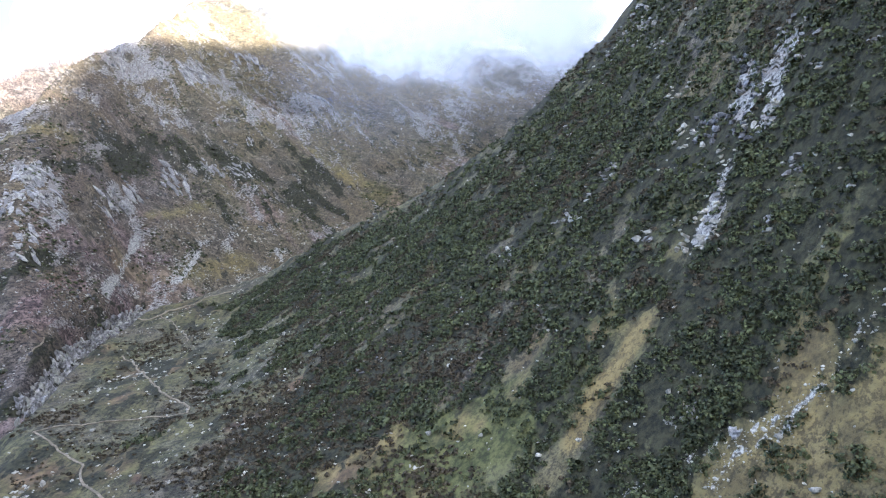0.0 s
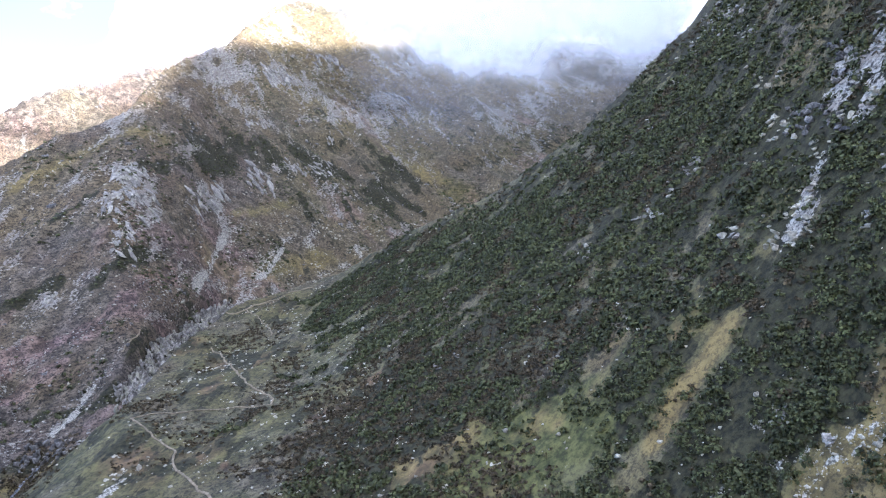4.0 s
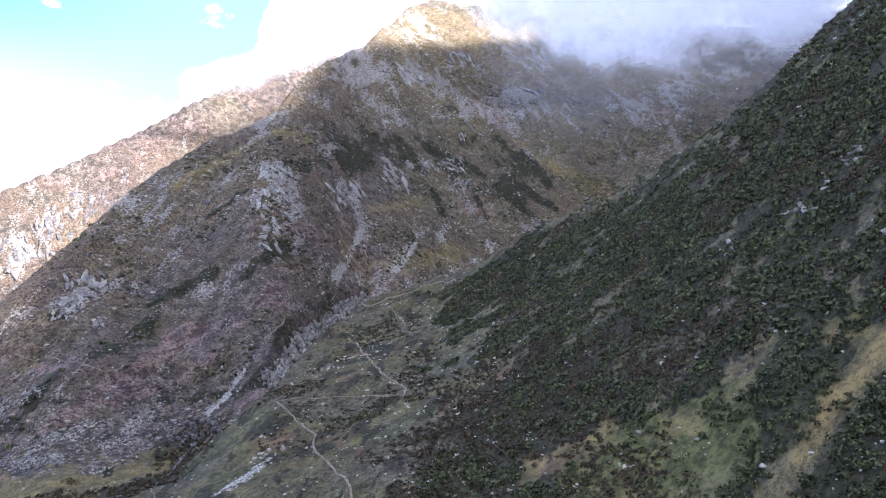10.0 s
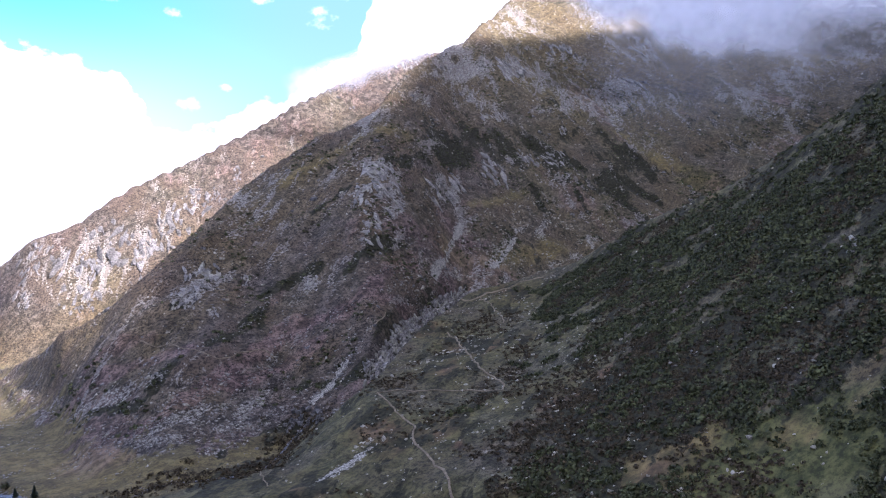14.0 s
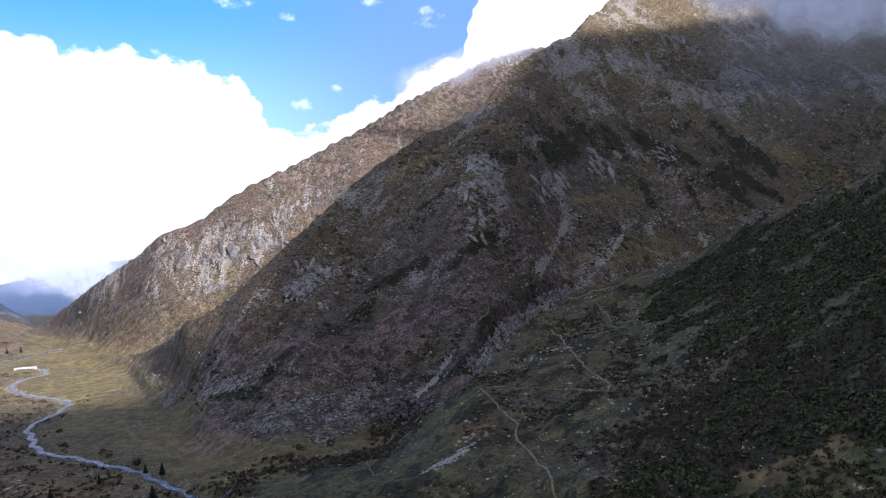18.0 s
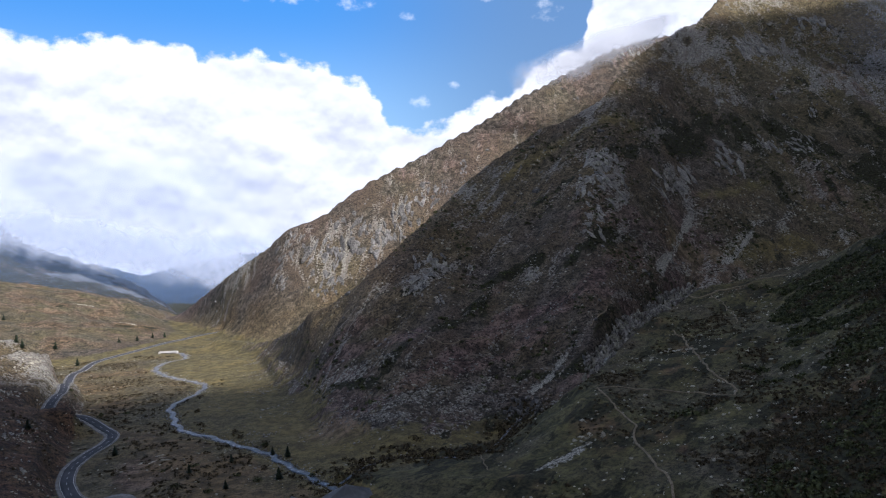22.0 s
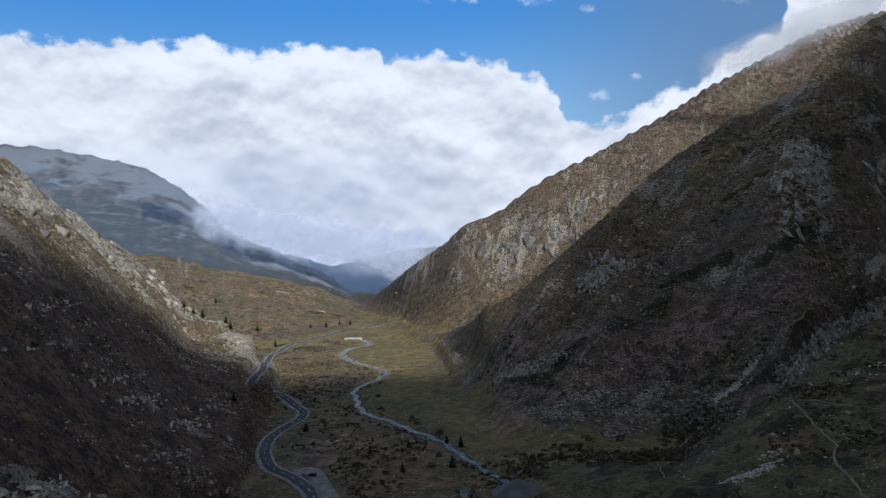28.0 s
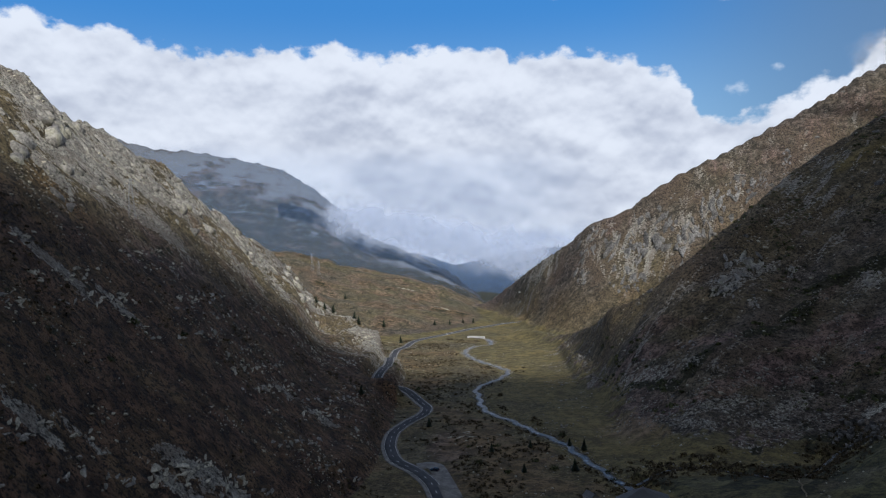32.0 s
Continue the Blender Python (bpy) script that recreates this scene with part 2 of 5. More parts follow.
TRAIL_A = ((160, 170), (174, 194), (179, 201), (186, 216), (195, 240), (208, 258), (213, 278), (220, 301))
TRAIL_B = ((220, 301), (231, 289), (239, 277), (248, 265), (254, 253), (255, 242))
TRAIL_C = ((255, 242), (266, 256), (272, 275), (290, 304), (312, 338), (318, 353))
TRACK = ((399, 442), (387, 409), (398, 403), (419, 404), (427, 392), (449, 377))
TRAIL_E = ((398, 401), (374, 364), (366, 349), (347, 328))
GORGE = ((251, 351), (271, 363), (292, 378), (319, 397), (346, 412), (374, 428), (401, 444), (446, 468))
TRAIL_F = ((163, 490), (166, 481), (175, 469), (180, 446), (191, 428), (208, 429), (223, 426), (224, 420))
TRAIL_G = ((279, 387), (290, 393), (305, 402))
TRAIL_H = ((155, 313), (146, 290), (139, 271))
SIDE = ((83, 308), (111, 332), (134, 317), (155, 308), (189, 340), (215, 352))
OUT_R1 = ((274, 0, 8, 11), (261, -1, 7, 7), (260, 5, 12, 10), (268, 11, 15, 8), (280, 20, 11, 9), (249, 5, 7, 6), (245, 9, 5, 5), (240, 10, 6, 6), (235, 12, 8, 5), (234, 15, 13, 7), (311, 26, 10, 7), (247, -7, 6, 6), (246, -4, 12, 3))
OUT_R2 = ((312, 56, 9, 9), (306, 62, 5, 7), (300, 69, 7, 6), (302, 75, 6, 3), (258, 35, 10, 4), (303, 98, 4, 10), (390, 255, 11, 7), (268, 156, 4, 4), (273, 150, 3, 3), (222, -11, 8, 6), (216, -4, 5, 4), (236, -19, 5, 3), (216, -31, 5, 6), (364, 39, 12, 7))
OUT_R3 = ((413, 51, 17, 20), (414, 61, 15, 13), (410, 68, 10, 10), (372, 87, 4, 6), (392, 78, 5, 6), (260, -15, 15, 10), (258, -12, 10, 8), (285, 116, 3, 3), (345, 287, 5, 4), (258, 72, 3, 2), (187, 14, 4, 4), (189, 19, 3, 2), (174, 0, 8, 2))
OUT_F1 = ((637, 608, 32, 42), (522, 571, 37, 28), (402, 536, 16, 32), (412, 527, 19, 27), (359, 490, 17, 29), (377, 529, 21, 21), (870, 784, 37, 33), (715, 619, 30, 23), (743, 602, 27, 23), (985, 772, 50, 30), (423, 562, 34, 17))
OUT_F2 = ((219, 524, 32, 20), (200, 504, 17, 13), (252, 509, 11, 9), (285, 469, 13, 11), (209, 477, 6, 8), (419, 563, 22, 17), (302, 630, 17, 11), (863, 784, 42, 37), (734, 699, 40, 10), (809, 994, 61, 20), (813, 641, 12, 12), (1111, 707, 42, 32), (1017, 657, 48, 29))
OUT_F3 = ((1079, 631, 50, 40), (1199, 603, 64, 54), (1310, 558, 57, 46), (1349, 488, 69, 46), (1109, 516, 39, 24), (1024, 653, 39, 19), (1223, 499, 63, 32), (1337, 426, 56, 45), (1437, 408, 48, 36))
OUT_T = ((185, 261, 15, 5), (198, 118, 9, 2), (208, 101, 6, 2), (240, 218, 4, 2), (225, 120, 2, 2), (223, 150, 2, 2), (255, 220, 3, 2), (294, 323, 14, 3), (276, 318, 10, 2))
OUT_N = ((205, 355, 10, 13), (216, 353, 7, 10), (196, 350, 8, 8))
CLIFF_S = ((231, 934, 46, 38), (245, 898, 30, 52), (314, 905, 54, 38), (311, 887, 23, 60), (356, 919, 47, 39), (278, 930, 47, 54), (200, 970, 24, 40), (182, 926, 15, 45), (228, 881, 36, 29), (394, 931, 40, 32), (456, 937, 10, 33), (422, 928, 10, 20))
CLIFF_L = ((-197, 339, 28, 16), (-192, 364, 26, 16), (-187, 388, 28, 17), (-190, 434, 30, 19), (-178, 439, 27, 19), (-182, 508, 26, 22), (-180, 549, 28, 18), (-169, 586, 29, 17), (-157, 607, 25, 15), (-143, 628, 26, 15), (-169, 305, 20, 6))
SLAB_L = ((-81, 221, 21, 6), (-73, 230, 14, 4), (-82, 205, 11, 4), (-102, 173, 15, 3), (-98, 189, 10, 3), (-132, 249, 23, 5), (-126, 269, 19, 6), (-142, 240, 9, 4), (-143, 336, 18, 3), (-137, 353, 21, 4), (-124, 357, 18, 6), (-95, 338, 17, 4), (-84, 359, 21, 5), (-66, 368, 21, 7), (-75, 636, 20, 9))
SLAB_L2 = ((-101, 711, 23, 9), (-66, 647, 31, 9), (-78, 660, 21, 7), (-38, 523, 13, 5), (-132, 669, 22, 11), (8, 401, 13, 5), (-72, 530, 17, 6), (-93, 508, 17, 4), (-117, 378, 13, 4), (-125, 207, 8, 3), (-5, 1080, 26, 7), (-64, 1220, 29, 8))
TREES = ((44, 373), (66, 379), (72, 369), (60, 331), (23, 367), (36, 331), (-11, 425), (-14, 967), (7, 984), (26, 1005), (41, 1015), (-148, 1058), (-126, 695), (-119, 702), (-113, 718), (-91, 712), (-80, 924), (-86, 705), (-53, 837), (-54, 446))
BUSHES = ((75, 331), (51, 334), (28, 332), (16, 347), (-43, 592), (-40, 582), (-5, 540), (-22, 540), (-111, 300), (-118, 268), (-110, 233), (26, 377), (11, 378), (44, 348), (76, 320), (66, 396), (43, 657))
SCREE_1 = ((514, 543), (477, 517), (436, 487), (402, 462))
SCREE_2 = ((252, 378), (235, 370), (221, 367))
SCREE_3 = ((584, 528), (552, 508), (505, 489))
SCREE_4 = ((656, 485), (639, 465))
SCREE_5 = ((190, 257), (170, 256), (152, 255))
STREAK_R = ((178, 29), (179, 16), (176, 3), (171, -9), (171, -17), (172, -26))
STREAK_R2 = ((169, 9), (173, 3), (169, -9))
OPEN_R = ((201, 139), (218, 121), (228, 93), (233, 66), (231, 40))
YELLOW = ((220, 31), (214, 37), (208, 43), (200, 46))

# strips of one cover: from, to, half width
SCRUB_F = ((545, 614, 611, 639, 10), (421, 565, 511, 595, 5), (703, 667, 690, 622, 8), (743, 640, 769, 583, 8), (859, 615, 845, 573, 6), (864, 566, 832, 504, 6), (792, 550, 796, 478, 6), (770, 547, 743, 473, 5), (335, 546, 382, 554, 4), (311, 457, 379, 481, 3), (672, 575, 647, 543, 2), (725, 568, 696, 513, 2), (164, 532, 198, 499, 3), (192, 445, 242, 461, 6), (151, 431, 178, 447, 3), (119, 462, 139, 427, 3), (221, 386, 251, 358, 3), (254, 482, 300, 483, 4))
PINK_F = ((126, 501, 178, 447, 5), (157, 403, 256, 444, 4), (129, 400, 189, 416, 4), (241, 439, 310, 414, 4), (186, 408, 252, 409, 3), (136, 515, 168, 489, 4), (306, 426, 389, 468, 4), (242, 434, 283, 427, 3), (270, 422, 326, 416, 3))
OLIVE_F = ((887, 537, 888, 452, 8), (882, 597, 866, 468, 4), (550, 566, 648, 573, 4), (465, 502, 608, 490, 10), (346, 614, 509, 623, 4))
TALUS_F = ((165, 370, 207, 394, 3), (141, 345, 163, 349, 2), (117, 479, 154, 439, 4), (116, 388, 168, 395, 4), (101, 404, 139, 376, 3))
BOWL_F = ((534, 507, 590, 529, 3), (496, 489, 532, 510, 2), (598, 508, 631, 524, 2), (639, 482, 668, 477, 4), (574, 474, 617, 471, 3), (467, 484, 491, 483, 2))
PALE_F = ((524, 606, 601, 650, 3), (688, 688, 753, 695, 3), (700, 765, 826, 804, 10), (461, 640, 593, 688, 8), (718, 731, 758, 713, 9), (845, 784, 875, 780, 10), (804, 698, 874, 669, 6), (914, 670, 1022, 653, 11), (374, 607, 455, 625, 4), (951, 772, 1001, 746, 11), (1076, 702, 1118, 680, 12), (401, 575, 430, 578, 4))
GOLD_R = ((232, 47, 222, 30, 2), (190, 52, 208, 42, 3), (172, 7, 172, -12, 4), (285, 94, 281, 80, 3), (263, 55, 255, 51, 2), (239, 23, 232, 18, 2))
BROWN_R = ((212, 195, 275, 181, 17), (248, 163, 279, 150, 12))

ROAD_WAY = smooth_way(ROAD, 3.0, 12)
STREAM_WAY = smooth_way(STREAM, 3.0, 12)
SIDE_WAY = smooth_way(SIDE, 3.0, 4)
GORGE_WAY = smooth_way(GORGE, 3.0, 4)
LAYBY_WAY = smooth_way(LAYBY, 2.0, 8)
BENCHES += [(SIDE_WAY, 1.0, 5.0, 1.5), (GORGE_WAY, 2.0, 9.0, 5.0), (STREAM_WAY, 2.4, 5.0, 1.5), (ROAD_WAY, 5.0, 8.0, 0.0), (LAYBY_WAY, 4.0, 5.0, 0.0)]
ROCKY = OUT_R1 + OUT_R2 + OUT_R3 + OUT_F1 + OUT_F2 + OUT_F3 + CLIFF_S + CLIFF_L + SLAB_L + SLAB_L2
SCREES = [(SCREE_1, 4.5), (SCREE_2, 5.0), (SCREE_3, 4), (SCREE_4, 5), (SCREE_5, 5), (STREAK_R, 0.7), (STREAK_R2, 0.6)]


def reach(x, y, way):
    """Distance to a polyline."""
    best = np.full(x.shape, 1e9)
    for (ax, ay), (bx, by) in zip(way[:-1], way[1:]):
        dx, dy = bx - ax, by - ay
        t = np.clip(((x - ax) * dx + (y - ay) * dy) / (dx * dx + dy * dy), 0, 1)
        best = np.minimum(best, np.hypot(x - ax - t * dx, y - ay - t * dy))
    return best


def blob(x, y, bx, by, rx, ry=None, turn=0.0):
    c, s_ = math.cos(radians(turn)), math.sin(radians(turn))
    u, v = (x - bx) * c + (y - by) * s_, -(x - bx) * s_ + (y - by) * c
    return np.exp(-(u / rx) ** 2 - (v / (ry or rx)) ** 2)


def patches(x, y, rows, ragged):
    """How far a place lies in one of the strips, 0 to 1, with a ragged edge."""
    out = np.zeros(x.shape)
    for x0, y0, x1, y1, w in rows:
        out = np.maximum(out, step(1.5 * w + 3, 0.4 * w, reach(x, y, ((x0, y0), (x1, y1))) + (2 * w + 5) * ragged))
    return out


# ---- ground ----
def ground_material():
    m, t, b = material("alpine_ground")

    def shares(name):
        at = t.nodes.new("ShaderNodeAttribute")
        at.attribute_name = name
        sep = t.nodes.new("ShaderNodeSeparateColor")
        t.links.new(at.outputs["Color"], sep.inputs[0])
        return *sep.outputs, at.outputs["Alpha"]

    rock, rust, green, turn = shares("cover")
    straw, scrub, scree, unhazed = shares("tint")
    heath, ledges = shares("heath")[:2]
    big, mid, small, fine = grain(t, 45), grain(t, 8, 5, 0.6), grain(t, 2.2, 6, 0.65), grain(t, 0.8, 4, 0.65)
    # streaks that run down the slopes
    west, south = grain(t, 7, 6, 0.65, (0.22, 1, 0.3), 0.4, 30), grain(t, 7, 6, 0.65, (1, 0.22, 0.3), 0.4, -24)
    pick = t.nodes.new("ShaderNodeMix")
    for q, v in enumerate((turn, None, west, south)):
        if v:
            t.links.new(v, pick.inputs[q])
    t.links.new(west, pick.inputs[2])
    t.links.new(south, pick.inputs[3])
    ledge = t.nodes.new("ShaderNodeMix")
    t.links.new(ledges, ledge.inputs[0])
    t.links.new(pick.outputs[0], ledge.inputs[2])
    t.links.new(grain(t, 7, 6, 0.65, (0.22, 1, 0.6), 0.4, 69), ledge.inputs[3])
    streak = ledge.outputs[0]
    grass = mix(t, ramp(t, mid, 0.38, 0.64), (0.06, 0.05, 0.04), (0.195, 0.16, 0.128))
    grass = mix(t, calc(t, "MULTIPLY", ramp(t, big, 0.42, 0.62), 0.8), grass, (0.14, 0.1, 0.072))
    lush = mix(t, ramp(t, calc(t, "ADD", calc(t, "MULTIPLY", mid, 0.5), calc(t, "MULTIPLY", small, 0.5)), 0.36, 0.64), (0.038, 0.044, 0.013), (0.135, 0.132, 0.043))
    rusty = mix(t, ramp(t, mid, 0.38, 0.62), (0.082, 0.054, 0.046), (0.275, 0.19, 0.16))
    strawy = mix(t, ramp(t, mid, 0.35, 0.65), (0.135, 0.102, 0.042), (0.26, 0.193, 0.072))
    # colour of scrub, and of the shade painted under the alder thicket
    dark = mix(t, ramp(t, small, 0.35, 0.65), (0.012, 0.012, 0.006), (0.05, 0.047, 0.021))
    c = mix(t, green, grass, lush)
    c = mix(t, ramp(t, calc(t, "ADD", rust, calc(t, "SUBTRACT", streak, 0.5)), 0.2, 0.7), c, rusty)
    heathy = mix(t, ramp(t, mid, 0.36, 0.64), (0.046, 0.029, 0.019), (0.175, 0.103, 0.063))
    c = mix(t, ramp(t, calc(t, "ADD", heath, calc(t, "MULTIPLY", calc(t, "SUBTRACT", streak, 0.5), 0.7)), 0.25, 0.75), c, heathy)
    c = mix(t, straw, c, strawy)
    # near-black specks wherever the two finest noises run low
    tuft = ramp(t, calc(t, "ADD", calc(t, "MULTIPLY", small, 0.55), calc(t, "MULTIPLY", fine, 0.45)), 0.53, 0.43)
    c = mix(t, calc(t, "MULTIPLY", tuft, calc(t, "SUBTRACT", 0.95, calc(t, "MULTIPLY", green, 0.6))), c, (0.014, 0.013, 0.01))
    ragged = calc(t, "ADD", calc(t, "MULTIPLY", calc(t, "SUBTRACT", mid, 0.5), 1.1), calc(t, "MULTIPLY", calc(t, "SUBTRACT", streak, 0.5), 1.6))
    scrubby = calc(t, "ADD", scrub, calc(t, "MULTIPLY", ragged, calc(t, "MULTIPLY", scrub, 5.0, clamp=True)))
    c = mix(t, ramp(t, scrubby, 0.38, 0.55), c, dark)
    stone = mix(t, ramp(t, small, 0.32, 0.65), (0.12, 0.113, 0.094), (0.42, 0.396, 0.33))
    stone = mix(t, calc(t, "MULTIPLY", ramp(t, streak, 0.45, 0.62), 0.7), stone, (0.2, 0.165, 0.13))
    stone = mix(t, calc(t, "MULTIPLY", ramp(t, fine, 0.5, 0.38), 0.9), stone, (0.04, 0.038, 0.036))
    edge = calc(t, "ADD", rock, calc(t, "ADD", calc(t, "MULTIPLY", calc(t, "SUBTRACT", small, 0.5), 1.5), calc(t, "MULTIPLY", calc(t, "SUBTRACT", streak, 0.5), 1.5)))
    # far stone turns blue-grey: distance haze put into the rock colour
    stone = mix(t, calc(t, "SUBTRACT", 1.0, unhazed), stone, (0.115, 0.13, 0.155))
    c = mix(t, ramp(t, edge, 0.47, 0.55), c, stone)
    rubble = mix(t, ramp(t, fine, 0.4, 0.6), (0.09, 0.084, 0.068), (0.5, 0.475, 0.39))
    spill = calc(t, "ADD", scree, calc(t, "MULTIPLY", calc(t, "SUBTRACT", small, 0.5), 2.2))
    c = mix(t, ramp(t, spill, 0.45, 0.6), c, rubble)
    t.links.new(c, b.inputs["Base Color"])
    bump(t, b, calc(t, "MULTIPLY", calc(t, "ADD", calc(t, "ADD", small, calc(t, "MULTIPLY", fine, 0.4)), mid), calc(t, "SUBTRACT", 1.0, calc(t, "MULTIPLY", green, 0.92))), 1.0, 1.6)
    return m


def cover(x, y, z, who, along):
    """Shares of bare rock, rust heath, lush grass; straw grass, dark scrub and painted shade, scree, painted haze."""
    # plants of one slope straggle into the next
    shift = 62 * fbm(x, y, 30, 6, 57, 0.75)
    other, further = land(x + shift, y - shift, False)[1:]
    swap = np.isin(who, (0, 3)) & np.isin(other, (0, 3)) & (np.hypot(x, y) < 1100)
    who, along = np.where(swap, other, who), np.where(swap, further, along)
    a, r = polar(x, y)
    n1, n2, n3 = fbm(x, y, 55, 4, 61), fbm(x, y, 140, 3, 71), fbm(x, y, 16, 3, 81)
    turn = np.where(who == 4, 1.0, step(42, 50, a) * (who == 3))
    fx, fy = np.where(who == 3, 0.86 * x + 0.5 * y, x), np.where(who == 3, 0.86 * y - 0.5 * x, y)
    fx, fy = np.where(who == 5, 0.36 * x + 0.93 * y, fx), np.where(who == 5, 0.93 * x - 0.36 * y, fy)
    fx, fy = np.where(turn > 0.5, 0.9 * y + 0.43 * x, fx), np.where(turn > 0.5, 0.9 * x - 0.43 * y, fy)
    rib = ridged(fx / 3 + 8 * n1, fy + 20 * n1, 40, 4, 91)  # ribs of rock that run down the slopes
    bank = step(2, 14, np.interp(y, [p[1] for p in STREAM], [p[0] for p in STREAM]) - x) * (who == 0) * step(880, 800, y)
    # where alders stand: the ground below is darkened, shrub shade put into its colour
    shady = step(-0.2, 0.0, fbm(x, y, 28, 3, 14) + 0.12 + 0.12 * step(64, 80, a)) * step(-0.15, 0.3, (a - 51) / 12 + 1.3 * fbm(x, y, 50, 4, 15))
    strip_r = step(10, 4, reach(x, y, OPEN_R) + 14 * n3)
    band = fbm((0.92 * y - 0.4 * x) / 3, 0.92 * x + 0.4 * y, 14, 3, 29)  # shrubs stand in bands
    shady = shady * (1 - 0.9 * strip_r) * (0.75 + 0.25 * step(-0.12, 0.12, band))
    RIGHT, SHADE_PEAK, FACE, SUNNY, LEFT, KNOLL, BLUE, END = range(1, 9)
    base = np.select([who == 0, who == RIGHT, who == FACE, who == SUNNY, who == LEFT, who == KNOLL, who == BLUE, who == END],
                     [-0.9, -0.55 + 0.35 * step(0.75, 1.0, along) * step(74, 80, a), -0.04 + 0.1 * step(0.4, 0.85, along) + 0.2 * n2 + 0.1 * turn, -0.38 + 0.24 * step(0.15, 0.6, along),
                      -0.34 + 0.5 * step(0.45, 0.75, along + 0.3 * n1), -0.4, 0.0 + 0.45 * step(0.5, 0.9, along + 0.5 * n2) - 0.3 * step(0.5, 0.3, along), 0.0], -0.2)
    fin = ridged(fx / 5 + 6 * n1, fy + 8 * n1, 15, 3, 95)  # narrow slabs
    face = who == FACE
    scrub_f, pink, olive, pale = (face * patches(x, y, rows, 0.7 * n3) for rows in (SCRUB_F, PINK_F, OLIVE_F, PALE_F))
    gold, brown = patches(x, y, GOLD_R, 0.6 * n3), patches(x, y, BROWN_R, n3)
    rock = base + 0.2 * pale * (0.5 + rib) + np.select([who == SUNNY, who == LEFT, who == BLUE], [0.55, 0.55, 0.6], 0.3) * rib + 0.35 * n2 + 0.3 * n3 + ((who == FACE) | (who == SUNNY)) * np.where(who == FACE, 0.5, 0.35 + 0.8 * n2) * (fin - 0.45) - 0.3 * (who == SUNNY) * step(30, 33, a)
    for bx, by, w, h in ROCKY:
        rock = rock + (0.12 if math.hypot(bx, by) > 850 else 0.3 if math.hypot(bx, by) > 350 else 0.5) * (0.7 + 1.3 * rib) * blob(x, y, bx, by, 0.5 * w + 1.5, 0.75 * h + 1.5, -math.degrees(math.atan2(bx, by)))
    rust = np.select([who == RIGHT, who == FACE, who == SUNNY, who == LEFT, who == KNOLL],
                     [0.08 * step(-0.2, 0.3, n3 + n1), step(-0.15, 0.35, n2 + 0.15 - along * 0.7 + 0.5 * fbm(fx / 4, fy, 30, 3, 66)) * 0.55 + 0.9 * pink, 0.22 + 0.7 * n1, 0.25 + 1.0 * n1, 0.3 + 1.6 * n1], 0.0)
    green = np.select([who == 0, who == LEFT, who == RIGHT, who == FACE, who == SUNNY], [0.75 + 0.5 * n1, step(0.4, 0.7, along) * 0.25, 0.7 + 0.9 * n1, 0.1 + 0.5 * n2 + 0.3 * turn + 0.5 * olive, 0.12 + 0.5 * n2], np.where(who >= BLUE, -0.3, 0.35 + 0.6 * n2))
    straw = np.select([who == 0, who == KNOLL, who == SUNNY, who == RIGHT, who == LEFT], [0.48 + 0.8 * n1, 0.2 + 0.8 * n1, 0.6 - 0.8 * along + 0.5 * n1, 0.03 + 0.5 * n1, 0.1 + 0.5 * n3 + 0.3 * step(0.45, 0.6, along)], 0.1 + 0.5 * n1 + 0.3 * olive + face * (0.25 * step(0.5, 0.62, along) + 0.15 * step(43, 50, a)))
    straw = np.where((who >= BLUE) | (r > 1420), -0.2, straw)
    straw = straw + 0.32 * gold + 0.9 * step(5.5, 2.5, reach(x, y, YELLOW)) + 0.8 * blob(x, y, 160, -12, 16, 22) + 0.6 * blob(x, y, 303, 10, 14) + 0.5 * blob(x, y, 247, 88, 12)
    green = green + 0.7 * blob(x, y, 209, 80, 14, 26) + 0.5 * blob(x, y, 208, 112, 16, 22)
    rust, rock = rust + bank * (0.25 + n1), rock + bank * (0.55 + 0.5 * n1)
    green, rust, straw = green + strip_r * (0.25 + n3), rust, straw + strip_r * (0.05 - 1.4 * n3)
    straw, green = straw * (1 - 0.3 * bank), green * (1 - 0.3 * bank)
    # brown damp hollows beside the stream
    rust = rust + 0.7 * blob(x, y, 110, 400, 26, 34) * (who == 0) + 0.5 * blob(x, y, -2, 375, 14, 40)
    # BLUE's scrub share also darkens the far mountain in place of cloud shade
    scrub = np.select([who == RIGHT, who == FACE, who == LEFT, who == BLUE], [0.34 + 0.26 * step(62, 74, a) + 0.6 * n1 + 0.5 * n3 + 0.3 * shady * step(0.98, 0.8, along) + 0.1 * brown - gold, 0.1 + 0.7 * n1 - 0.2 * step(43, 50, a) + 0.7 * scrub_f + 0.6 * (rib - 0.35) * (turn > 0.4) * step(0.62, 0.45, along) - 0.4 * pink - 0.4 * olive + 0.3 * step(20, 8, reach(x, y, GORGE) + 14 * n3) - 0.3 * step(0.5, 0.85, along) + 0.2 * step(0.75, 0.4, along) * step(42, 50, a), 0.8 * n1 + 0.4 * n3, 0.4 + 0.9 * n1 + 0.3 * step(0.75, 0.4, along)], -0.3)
    for bx, by, rx in ((560, 640, 30), (650, 660, 34), (730, 630, 32), (820, 560, 36), (150, 330, 30), (190, 350, 22)):
        scrub = scrub + 0.6 * blob(x, y, bx, by, rx)
    scrub = scrub + 0.7 * blob(x, y, 235, 155, 34, 30) + bank * (-0.05 + 1.2 * n1) + (who == KNOLL) * (0.4 + 0.9 * n1)
